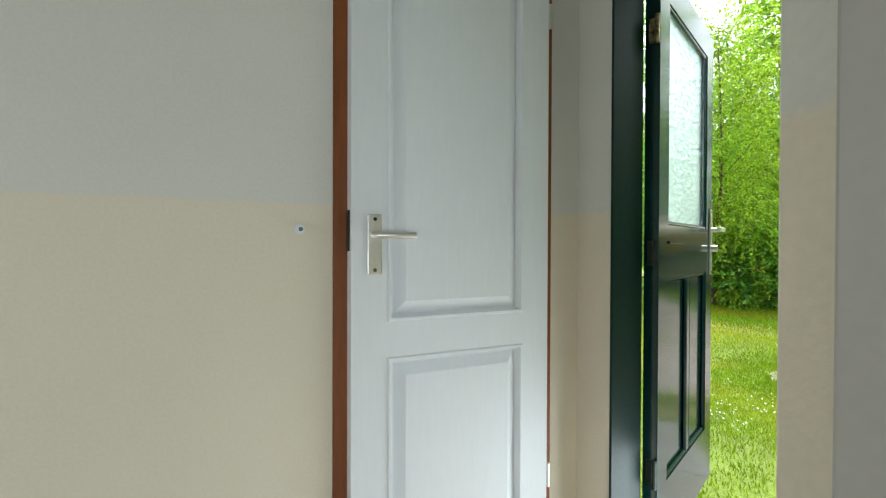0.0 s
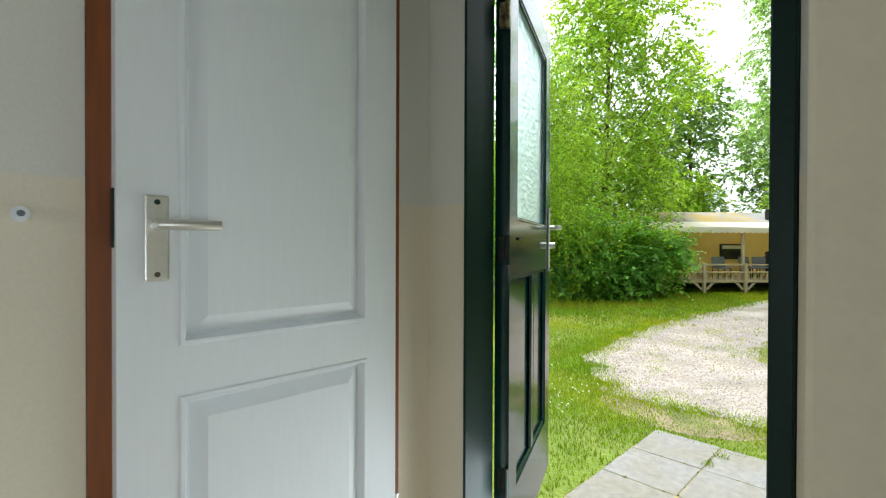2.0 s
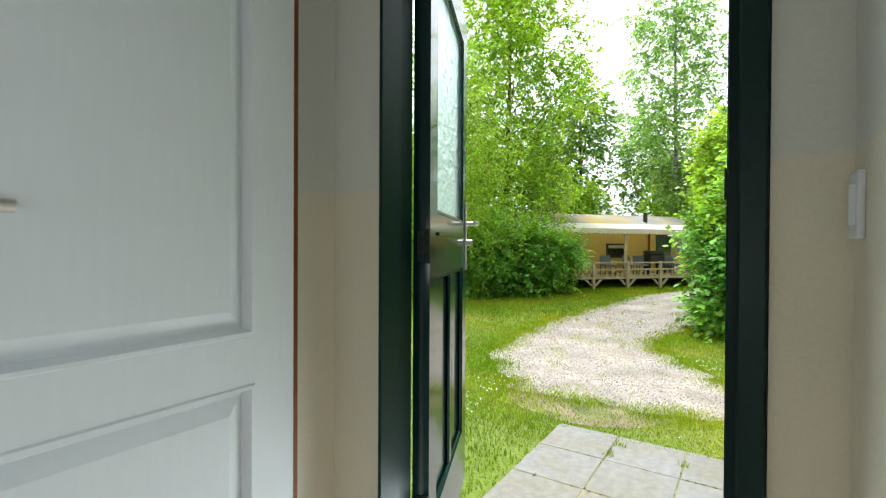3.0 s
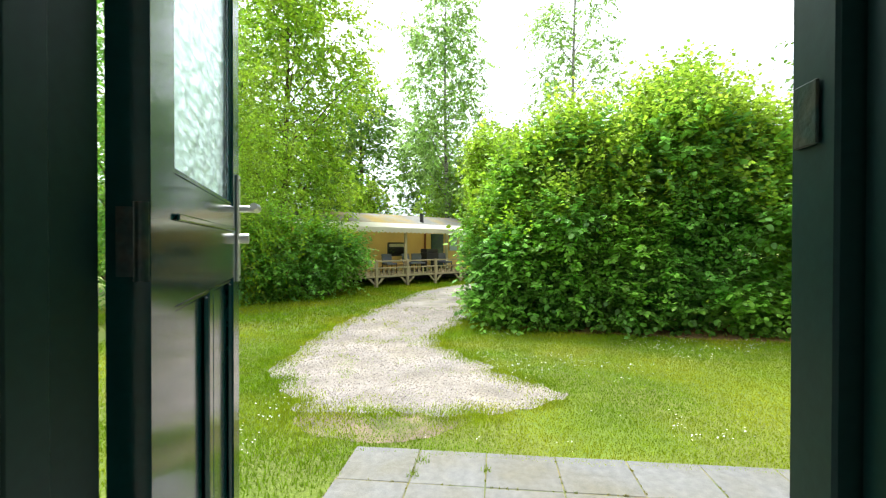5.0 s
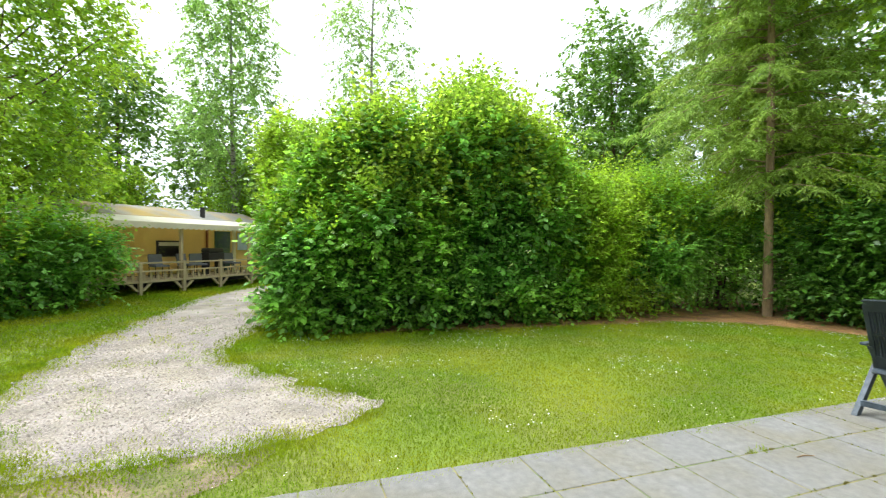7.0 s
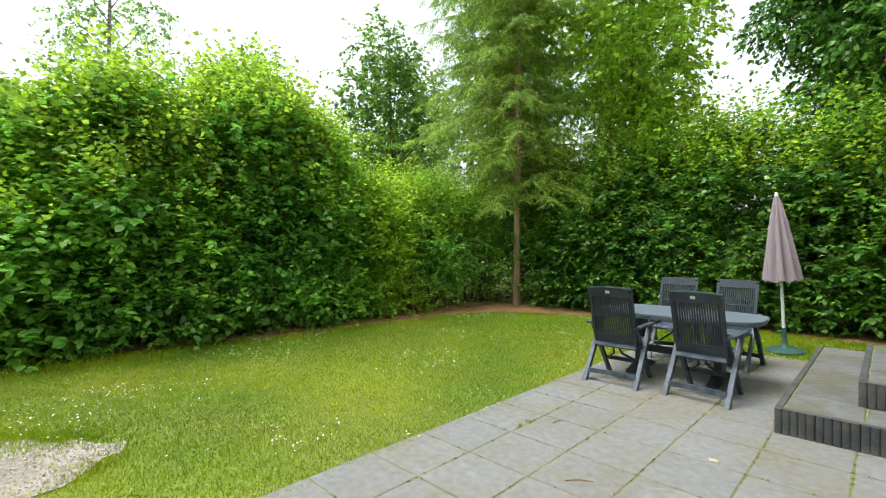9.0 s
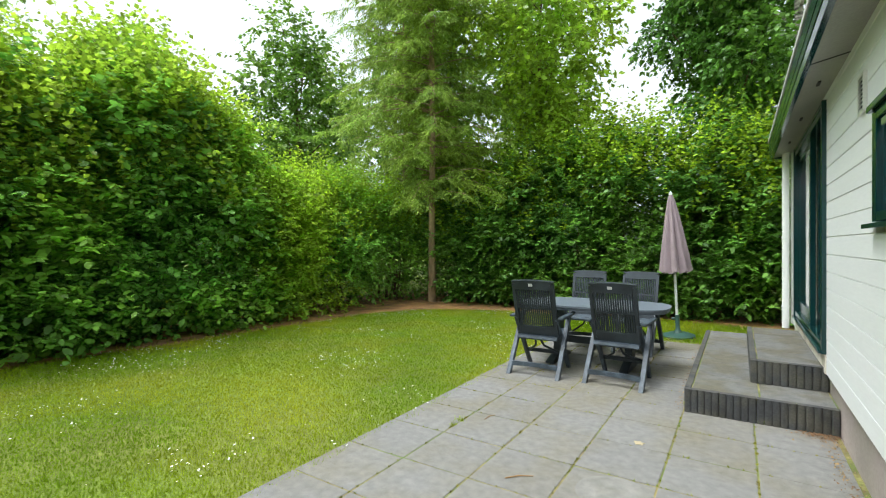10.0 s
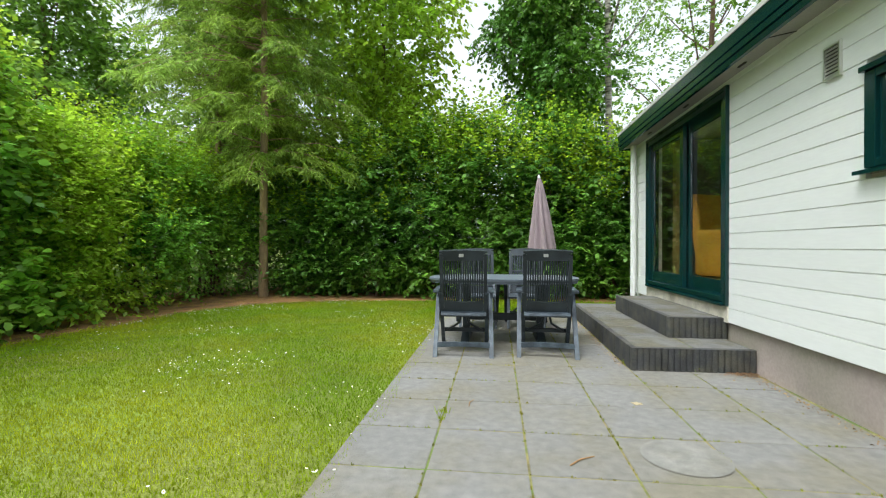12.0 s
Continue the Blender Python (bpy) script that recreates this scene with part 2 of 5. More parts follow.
M_SOFFIT = mat("grey_brown_soffit", (0.30, 0.285, 0.25), 0.38, 0.15, 2, 60, 0.2)
M_ROOFEDGE = mat("pale_roof_trim", (0.55, 0.54, 0.5), 0.6, 0.08)
M_YELLOW = mat("ochre_fabric", (0.62, 0.32, 0.02), 0.9, 0.1, 6, 200, 0.3)
M_CURTAIN = mat("ochre_curtain", (0.40, 0.28, 0.08), 0.9, 0.1, 6, 150, 0.3)
M_TRAILER = mat("ochre_trailer_wall", (0.72, 0.50, 0.16), 0.7, 0.08, 1)
M_AWNING = mat("cream_awning", (0.8, 0.76, 0.62), 0.7, 0.06, 2, trans=0.45)
M_TIMBER = mat("weathered_railing_wood", (0.42, 0.34, 0.20), 0.85, 0.15, 3, 50, 0.3)
M_ROOFFELT = mat("mossy_roof_felt", (0.22, 0.21, 0.19), 0.9, 0.2, 1, 30, 0.3, second=(0.32, 0.22, 0.05), patch=0.6)
M_DARK = mat("dark_shade_paint", (0.03, 0.028, 0.026), 0.7, 0.1)
M_CHAIRGREY = mat("grey_chair_fabric", (0.16, 0.17, 0.2), 0.8, 0.1)
# geometry helpers
def box_bm(x0, x1, y0, y1, z0, z1, bevel=0.0, seg=1, bm=None):
    own = bm is None
    bm = bm or bmesh.new()
    r = bmesh.ops.create_cube(bm, size=1, matrix=Matrix.LocRotScale(
        ((x0 + x1) / 2, (y0 + y1) / 2, (z0 + z1) / 2), None, (abs(x1 - x0), abs(y1 - y0), abs(z1 - z0))))
    if bevel:
        vs = set(r["verts"])
        es = [e for e in bm.edges if e.verts[0] in vs and e.verts[1] in vs]
        bmesh.ops.bevel(bm, geom=es, offset=bevel, segments=seg, affect="EDGES", profile=0.6)
    return bm


def cyl_bm(p0, p1, r0, r1=None, n=12, bm=None, cap=True):
    bm = bm or bmesh.new()
    p0, p1 = Vector(p0), Vector(p1)
    r1 = r0 if r1 is None else r1
    q = (p1 - p0).to_track_quat("Z", "Y")
    rings = []
    for p, r in ((p0, r0), (p1, r1)):
        rings.append([bm.verts.new(p + q @ Vector((r * math.cos(a), r * math.sin(a), 0)))
                      for a in (2 * math.pi * i / n for i in range(n))])
    for i in range(n):
        bm.faces.new((rings[0][i], rings[0][(i + 1) % n], rings[1][(i + 1) % n], rings[1][i]))
    if cap:
        bm.faces.new(rings[0][::-1])
        bm.faces.new(rings[1])
    return bm


def tube_bm(points, radii, n=8, bm=None):
    """A round bar through the points."""
    bm = bm or bmesh.new()
    pts = [Vector(p) for p in points]
    rings = []
    for i, p in enumerate(pts):
        d = (pts[min(i + 1, len(pts) - 1)] - pts[max(i - 1, 0)]).normalized()
        q = d.to_track_quat("Z", "Y")
        r = radii[i] if isinstance(radii, (list, tuple)) else radii
        rings.append([bm.verts.new(p + q @ Vector((r * math.cos(2 * math.pi * k / n), r * math.sin(2 * math.pi * k / n), 0)))
                      for k in range(n)])
    for a, b in zip(rings, rings[1:]):
        best = min(range(n), key=lambda s: sum((a[k].co - b[(k + s) % n].co).length_squared for k in range(n)))
        for k in range(n):
            bm.faces.new((a[k], a[(k + 1) % n], b[(k + 1 + best) % n], b[(k + best) % n]))
    bm.faces.new(rings[0][::-1])
    bm.faces.new(rings[-1])
    return bm


def prism_bm(outline, axis, a, b, bm=None):
    """An outline of (u, v) drawn out from a to b along an axis: x gives (y, z), y gives (x, z), z gives (x, y)."""
    bm = bm or bmesh.new()

    def at(u, v, w):
        return (w, u, v) if axis == "x" else (u, w, v) if axis == "y" else (u, v, w)
    lo = [bm.verts.new(at(u, v, a)) for u, v in outline]
    hi = [bm.verts.new(at(u, v, b)) for u, v in outline]
    n = len(outline)
    for i in range(n):
        bm.faces.new((lo[i], lo[(i + 1) % n], hi[(i + 1) % n], hi[i]))
    bm.faces.new(lo[::-1])
    bm.faces.new(hi)
    bmesh.ops.recalc_face_normals(bm, faces=bm.faces[:])
    return bm


def mesh_of(name, bm, material, smooth=False):
    me = bpy.data.meshes.new(name)
    bmesh.ops.recalc_face_normals(bm, faces=bm.faces[:])
    bm.to_mesh(me)
    bm.free()
    if material:
        me.materials.append(material)
    if smooth:
        me.shade_smooth()
        me.set_sharp_from_angle(angle=radians(38))
    return me


def part(name, bm, material, parent, label="", smooth=False):
    o = new(name, mesh_of(name, bm, material, smooth))
    o.parent = parent
    if label:
        tagged(o, label)
    return o


def thing(name, label, category, m=None, group="", kind=""):
    e = new(name)
    e.empty_display_size = 0.2
    if m is not None:
        e.matrix_world = m
    return tagged(e, label, category, group, kind)


def solid(name, bm, material, label="", category="", kind="structure", smooth=False, group=""):
    o = new(name, mesh_of(name, bm, material, smooth))
    return tagged(o, label, category, group, kind)


def quads_mesh(name, verts, material, k=4, smooth=False):
    """A mesh of many loose faces of k corners each from an (n*k, 3) array."""
    me = bpy.data.meshes.new(name)
    nv = len(verts)
    nf = nv // k
    me.vertices.add(nv)
    me.vertices.foreach_set("co", np.ascontiguousarray(verts, dtype=np.float32).ravel())
    me.loops.add(nv)
    me.loops.foreach_set("vertex_index", np.arange(nv, dtype=np.int32))
    me.polygons.add(nf)
    me.polygons.foreach_set("loop_start", np.arange(0, nv, k, dtype=np.int32))
    me.polygons.foreach_set("loop_total", np.full(nf, k, dtype=np.int32))
    me.update(calc_edges=True)
    me.validate()
    me.materials.append(material)
    return me


def shared(name, me, parent, loc, rot=(0, 0, 0), scale=(1, 1, 1)):
    o = new(name, me)
    o.parent = parent
    o.location, o.rotation_euler, o.scale = loc, rot, scale
    return o
# ---- the house: shell ----
FLOOR_Z = 0.545
X_IN = 0.185            # inner face of the front wall
Y_END = 8.05            # far gable
WALL_TOP = 2.72


def wall_with_holes(name, x0, x1, ya, yb, za, zb, holes, material, label):
    """A wall along y from x0 to x1 with rectangular openings (y0, y1, z0, z1)."""
    bm = bmesh.new()
    ys = sorted({ya, yb, *[h[0] for h in holes], *[h[1] for h in holes]})
    for a, b in zip(ys, ys[1:]):
        cuts = sorted([(h[2], h[3]) for h in holes if h[0] <= a and h[1] >= b])
        z = za
        for c, d in cuts + [(zb, zb)]:
            if c > z + 1e-4:
                box_bm(x0, x1, a, b, z, c, bm=bm)
            z = d
    bmesh.ops.remove_doubles(bm, verts=bm.verts[:], dist=1e-4)
    return solid(name, bm, material, label, "wall")


DOOR = (-0.03, 0.745, 0.53, 2.58)
WIN = (2.62, 3.57, 1.53, 2.09)
SLIDE = (5.27, 7.5, 0.55, 2.54)
wall_with_holes("wall_front", 0.03, X_IN, -1.6, Y_END - 0.02, 0.40, WALL_TOP, [DOOR, WIN, SLIDE], M_WALL,
                "two-tone cream painted front wall of the bungalow")
solid("wall_plinth", box_bm(0.03, X_IN, -1.6, Y_END - 0.03, -0.05, 0.395), M_PLINTH, "mauve-grey painted concrete plinth under white siding", "plinth")
solid("wall_gable", box_bm(0.03, 6.0, Y_END - 0.015, Y_END + 0.12, -0.05, WALL_TOP), M_SIDING, "white gable wall of the bungalow", "wall")
solid("wall_gable_near", box_bm(0.03, 6.0, -1.75, -1.605, -0.05, WALL_TOP), M_SIDING, "white gable wall at the entrance end", "wall")
solid("wall_rear", box_bm(6.0, 6.15, -1.75, Y_END + 0.12, -0.05, WALL_TOP), M_SIDING, "rear wall of the bungalow", "wall")
solid("floor", box_bm(X_IN, 5.995, -1.6, Y_END - 0.02, 0.40, FLOOR_Z), M_FLOOR, "unseen floor of the bungalow, kept pale to bounce light up", "floor")
solid("ceiling", box_bm(X_IN, 5.995, -1.6, Y_END - 0.02, 2.70, 2.78), M_CEIL, "plain white ceiling", "ceiling")
# dark walls added so the living room reads unlit behind the glass
solid("wall_living_end", box_bm(X_IN + 0.01, 5.99, Y_END - 0.06, Y_END - 0.022, FLOOR_Z + 0.002, 2.69), M_DARKROOM, "added dark end wall that keeps the living room looking unlit", "wall")
solid("wall_living_rear", box_bm(3.6, 3.7, 4.11, Y_END - 0.065, FLOOR_Z + 0.002, 2.69), M_DARKROOM, "added dark rear wall that keeps the living room looking unlit", "wall")
# hall walls
wl = bmesh.new()
box_bm(X_IN, 0.296, -0.22, -0.10, FLOOR_Z, 2.70, bm=wl)
box_bm(0.965, 3.40, -0.22, -0.10, FLOOR_Z, 2.70, bm=wl)
box_bm(0.296, 0.965, -0.22, -0.10, 2.60, 2.70, bm=wl)
solid("wall_hall", wl, M_WALL, "two-tone cream hall wall with a painted colour line", "wall")
solid("wall_partition", box_bm(X_IN, 0.818, 0.832, 0.884, FLOOR_Z, 2.70, 0.003), M_WALL, "thin cream partition wall with a rough papered end", "wall")
# unseen wall, its opening left for the first fill lamp
wv = bmesh.new()
box_bm(X_IN, 1.2, 4.0, 4.1, FLOOR_Z, 2.70, bm=wv)
box_bm(1.2, 3.2, 4.0, 4.1, 2.55, 2.70, bm=wv)
box_bm(3.2, 3.40, 4.0, 4.1, FLOOR_Z, 2.70, bm=wv)
solid("wall_living", wv, M_CEIL, "unseen white wall between hall and living room, opened for a lamp", "wall")
solid("wall_closet", box_bm(0.30, 0.80, -0.80, -0.70, FLOOR_Z, 2.70), M_CEIL, "white wall behind the hall door", "wall")
solid("wall_back", box_bm(3.40, 3.50, -0.22, 4.1, FLOOR_Z, 2.70), M_CEIL, "plain white wall behind the hall", "wall")

# closet door beside the partition end
cd = thing("cupboard_door", "plain white cupboard door greyed as in shade, closed, beside the partition", "door", pose(0.828, 0.887, FLOOR_Z))
part("leaf", box_bm(0, 0.038, 0.003, 0.78, 0.01, 2.06, 0.003), M_SHADEDDOOR, cd)
part("handle", box_bm(0.038, 0.055, 0.70, 0.72, 1.0, 1.14, 0.006, 2), M_STEEL, cd, "small aluminium pull handle")


# ---- hall door (white, two raised panels, brown frame) ----
def raised_panel(bm, x0, x1, z0, z1, y, depth=0.017, slope=0.05):
    """A moulded groove and raised field let into a door face at y (facing +y)."""
    def ring(i, dy):
        return [bm.verts.new(p) for p in ((x0 + i, y + dy, z0 + i), (x1 - i, y + dy, z0 + i), (x1 - i, y + dy, z1 - i), (x0 + i, y + dy, z1 - i))]
    rs = [ring(0, 0), ring(0.003, 0.004), ring(0.009, 0.004), ring(0.013, -depth * 0.4), ring(0.017, -depth), ring(0.021, -depth), ring(slope, -0.002)]
    for a, b in zip(rs, rs[1:]):
        for k in range(4):
            bm.faces.new((a[k], a[(k + 1) % 4], b[(k + 1) % 4], b[k]))
    bm.faces.new(rs[-1])
    return rs[0]


def panelled_leaf(x0, x1, z0, z1, y0, y1, panels):
    """A door leaf whose front face (at y1) holds raised panels (x, x, z, z), one above the other."""
    bm = bmesh.new()
    px0, px1 = panels[0][0], panels[0][1]
    zs = [z0] + [v for p in panels for v in (p[2], p[3])] + [z1]

    def face(a, b, c, d):
        bm.faces.new([bm.verts.new(p) for p in ((a, y1, c), (b, y1, c), (b, y1, d), (a, y1, d))])
    face(x0, px0, z0, z1)
    face(px1, x1, z0, z1)
    for i in range(0, len(zs), 2):
        face(px0, px1, zs[i], zs[i + 1])
    for p in panels:
        raised_panel(bm, *p, y1)
    for a, b in (((x0, z0), (x1, z0)), ((x1, z0), (x1, z1)), ((x1, z1), (x0, z1)), ((x0, z1), (x0, z0))):
        bm.faces.new([bm.verts.new(p) for p in ((a[0], y0, a[1]), (b[0], y0, b[1]), (b[0], y1, b[1]), (a[0], y1, a[1]))])
    bm.faces.new([bm.verts.new(p) for p in ((x0, y0, z0), (x0, y0, z1), (x1, y0, z1), (x1, y0, z0))])
    bmesh.ops.remove_doubles(bm, verts=bm.verts[:], dist=1e-4)
    return bm


def lever_set(parent, x, y, z0, z1, zl, reach, face=1, keyhole=True):
    """A back plate with a lever that reaches along x, on a face looking along y * face."""
    h = part("handle", box_bm(x - 0.019, x + 0.019, y, y + 0.007 * face, z0, z1, 0.003, 2), M_STEEL, parent, "aluminium back plate with lever")
    pts = [(x, y + 0.005 * face, zl), (x, y + 0.045 * face, zl), (x + 0.02 * math.copysign(1, reach), y + 0.052 * face, zl), (x + reach, y + 0.05 * face, zl)]
    bm = tube_bm(pts, [0.010, 0.0095, 0.0095, 0.009], 12)
    part("lever", bm, M_STEEL, h, smooth=True)
    for z in (z0 + 0.012, z1 - 0.012):
        part("screw", cyl_bm((x, y + 0.006 * face, z), (x, y + 0.0085 * face, z), 0.0048, n=10), M_BRASS, h, "dull screw head")
    return h


hd = tagged(new("door_1"), "white glossy two-panel interior door, closed, in a brown frame", "door", kind="structure")
DY = -0.056
part("leaf", panelled_leaf(0.340, 0.930, 0.565, 2.57, DY - 0.038, DY,
                           [(0.428, 0.837, 0.76, 1.302), (0.428, 0.837, 1.392, 2.45)]), M_WHITE, hd)
fr = bmesh.new()
box_bm(0.297, 0.36, -0.20, -0.096, FLOOR_Z + 0.002, 2.598, bm=fr)
box_bm(0.905, 0.964, -0.20, -0.094, FLOOR_Z + 0.002, 2.598, bm=fr)
box_bm(0.36, 0.905, -0.20, -0.096, 2.555, 2.598, bm=fr)
part("door_frame", fr, M_BROWN, hd, "reddish brown stained door frame")
lever_set(hd, 0.872, DY, 1.511, 1.661, 1.609, -0.09)
for z in (0.90, 2.265):
    part("hinge", cyl_bm((0.333, DY - 0.004, z - 0.035), (0.333, DY - 0.004, z + 0.035), 0.0065, n=10), M_STEEL, hd)
part("strike_plate", box_bm(0.9305, 0.933, DY - 0.034, DY - 0.012, 1.57, 1.67), M_HINGE, hd)

peg = thing("wall_buffer", "small white round door buffer screwed to the hall wall", "door stop", pose(1.045, -0.10, 1.622))
part("collar", cyl_bm((0, 0, 0), (0, 0.008, 0), 0.012, n=18), M_WHITE, peg, smooth=True)
part("stem", cyl_bm((0, 0.008, 0), (0, 0.026, 0), 0.008, 0.0095, n=18), M_WHITE, peg, smooth=True)
part("rubber_tip", cyl_bm((0, 0.026, 0), (0, 0.029, 0), 0.005, n=14), M_CHAIRGREY, peg)

sw = thing("light_switch", "white plastic rocker light switch beside the front door", "switch", pose(0.222, 0.832, 1.615))
part("plate", box_bm(-0.022, 0.03, -0.008, 0, -0.04, 0.04, 0.003, 2), M_WHITE, sw)
part("rocker", prism_bm([(-0.014, -0.008), (0.022, -0.008), (0.022, -0.014), (-0.014, -0.009)], "z", -0.024, 0.024), M_WHITE, sw)

# ---- front door: green frame and open leaf ----
fd = tagged(new("door_2"), "dark green glossy front door standing open outward, obscured glass above two panels", "door", kind="structure")
fr = bmesh.new()
# jambs stepped towards the outside, so that the leaf closes into a rebate
box_bm(0.085, 0.128, -0.028, 0.022, FLOOR_Z - 0.01, 2.578, 0.003, bm=fr)
box_bm(0.156, X_IN + 0.012, 0.047, 0.056, FLOOR_Z - 0.01, 2.53, 0.002, bm=fr)
box_bm(0.0, 0.083, -0.028, -0.010, FLOOR_Z - 0.01, 2.578, 0.003, bm=fr)
part("jamb", fr, M_GREENMATT, fd)
fr = bmesh.new()
box_bm(0.055, X_IN + 0.012, 0.708, 0.743, FLOOR_Z - 0.01, 2.578, 0.003, bm=fr)
box_bm(-0.005, 0.053, 0.69, 0.743, FLOOR_Z - 0.01, 2.578, 0.003, bm=fr)
part("jamb", fr, M_GREENMATT, fd)
# near-black strip that fills the groove of the jamb
part("seal", box_bm(0.129, 0.157, -0.02, 0.012, FLOOR_Z, 2.53), M_DARK, fd, "near-black strip in the jamb's groove")
part("head", box_bm(0.0, X_IN + 0.01, -0.009, 0.688, 2.53, 2.578, 0.003), M_GREEN, fd)
part("threshold", box_bm(-0.05, X_IN, -0.008, 0.688, 0.52, FLOOR_Z + 0.012, 0.004), M_GREEN, fd)
part("strike_plate", box_bm(0.005, 0.035, 0.686, 0.689, 1.645, 1.70, 0.001), M_HINGE, fd)

solid("wall_return", box_bm(0.158, X_IN + 0.002, -0.0995, 0.046, FLOOR_Z + 0.001, 2.699), M_WALL, "narrow cream plastered return beside the front door", "wall")

W, T = 0.78, 0.045
leaf_z0, leaf_z1 = 0.565, 2.50
G0, G1, GZ0, GZ1 = 0.105, 0.675, 1.655, 2.39
P_Z0, P_Z1 = 0.80, 1.475
bm = bmesh.new()
for a in ((0, G0, leaf_z0, leaf_z1), (G1, W, leaf_z0, leaf_z1), (G0, G1, leaf_z0, P_Z0), (G0, G1, P_Z1, GZ0), (G0, G1, GZ1, leaf_z1)):
    box_bm(a[0], a[1], 0, T, a[2], a[3], bm=bm)
bmesh.ops.remove_doubles(bm, verts=bm.verts[:], dist=1e-4)
lf = part("leaf", bm, M_GREEN, fd)
lf.matrix_world = pose(-0.032, 0.024, 0, 0, 0, 203.8)
box = lambda n, *a, mt=M_GREEN, lab="", bev=0.002: part(n, box_bm(*a, bev), mt, lf, lab)
box("panel", G0, 0.375, 0.016, 0.032, P_Z0, P_Z1)
box("panel", 0.415, G1, 0.016, 0.032, P_Z0, P_Z1)
box("muntin", 0.375, 0.415, 0.004, T - 0.004, P_Z0, P_Z1, bev=0.004)
for s0, s1 in ((G0, 0.375), (0.415, G1)):
    box("bead", s0, s1, 0.004, 0.016, P_Z0, P_Z0 + 0.014, bev=0.005)
    box("bead", s0, s1, 0.004, 0.016, P_Z1 - 0.014, P_Z1, bev=0.005)
    box("bead", s0, s0 + 0.012, 0.004, 0.016, P_Z0 + 0.014, P_Z1 - 0.014, bev=0.005)
    box("bead", s1 - 0.012, s1, 0.004, 0.016, P_Z0 + 0.014, P_Z1 - 0.014, bev=0.005)
for z in (GZ0, GZ1 - 0.014):
    box("glazing_bead", G0, G1, 0.003, 0.014, z, z + 0.014, bev=0.004)
for s in (G0, G1 - 0.014):
    box("glazing_bead", s, s + 0.014, 0.003, 0.014, GZ0 + 0.014, GZ1 - 0.014, bev=0.004)
box("moulding", G0, G1, -0.006, -0.0005, 1.592, 1.602, bev=0.002)
pane = box("pane", G0 + 0.001, G1 - 0.001, 0.017, 0.024, GZ0 + 0.001, GZ1 - 0.001, mt=M_FROST, lab="obscured bubbled glass pane", bev=0)
pane.visible_shadow = False
hs_ = lever_set(lf, 0.742, 0.0, 1.46, 1.745, 1.655, 0.0001, -1)
part("lever", tube_bm([(0.742, -0.052, 1.655), (0.70, -0.055, 1.655), (0.63, -0.052, 1.655)], [0.0095, 0.0095, 0.009], 12), M_STEEL, lf, smooth=True)
hb_ = part("handle", box_bm(0.722, 0.762, T, T + 0.008, 1.46, 1.745, 0.003, 2), M_STEEL, lf, "aluminium outer back plate")
part("knob", tube_bm([(0.742, T + 0.008, 1.655), (0.742, T + 0.05, 1.655), (0.735, T + 0.062, 1.655), (0.63, T + 0.062, 1.655)], 0.011, 12), M_STEEL, lf, smooth=True)
part("lock_cylinder", cyl_bm((0.742, -0.03, 1.575), (0.742, T + 0.03, 1.575), 0.014, n=16), M_STEEL, lf, smooth=True)
part("lock_strip", box_bm(W, W + 0.002, 0.01, 0.035, 1.42, 1.80), M_STEEL, lf)
for z in (0.86, 1.562, 2.267):
    h = part("hinge", cyl_bm((-0.012, 0.006, z - 0.045), (-0.012, 0.006, z + 0.045), 0.008, n=12), M_BRASSHINGE if z > 2 else M_HINGE, lf, "worn hinge with flaking green paint", smooth=True)
    part("hinge_leaf", box_bm(-0.003, -0.0005, 0.006, 0.034, z - 0.04, z + 0.04), M_BRASSHINGE if z > 2 else M_HINGE, h)

# ---- outside of the house ----
ridge = bmesh.new()
prism_bm([(-0.203, 2.80), (3.05, 3.75), (6.3, 2.80), (6.3, 2.74), (-0.203, 2.74)], "y", -1.85, Y_END + 0.18, bm=ridge)
solid("roof", ridge, M_ROOFFELT, "low pitched felt roof of the bungalow", "roof")
solid("soffit", prism_bm([(-0.202, 2.59), (0.028, 2.635), (0.028, 2.715), (-0.202, 2.735)], "y", -1.8, Y_END + 0.12), M_SOFFIT, "grey-brown soffit under the eaves", "soffit")
fas = thing("fascia", "dark green moulded fascia board with pale roof trim", "fascia", kind="structure")
part("board", prism_bm([(x + 0.083, z - 0.02) for x, z in ((-0.287, 2.60), (-0.318, 2.60), (-0.326, 2.642), (-0.312, 2.648), (-0.312, 2.654), (-0.328, 2.66), (-0.332, 2.706), (-0.316, 2.712), (-0.316, 2.718), (-0.332, 2.724), (-0.338, 2.82), (-0.287, 2.82))], "y", -1.8, Y_END + 0.14), M_GREEN, fas)
part("trim", prism_bm([(-0.262, 2.802), (-0.20, 2.802), (-0.20, 2.845), (-0.262, 2.84)], "y", -1.8, Y_END + 0.145), M_ROOFEDGE, fas)
part("end_cap", box_bm(-0.203, 0.02, Y_END + 0.121, Y_END + 0.14, 2.58, 2.80, 0.002), M_GREEN, fas)
for y in (4.75, 5.9, 7.1):
    part("vent_slot", box_bm(-0.11, -0.09, y, y + 0.11, 2.600, 2.611), M_DARK, fas)
for y in (1.6, 4.25):
    part("panel_joint", prism_bm([(-0.20, 2.586), (0.02, 2.629), (0.02, 2.636), (-0.20, 2.593)], "y", y, y + 0.014), M_DARK, fas, "dark gap between two soffit panels")

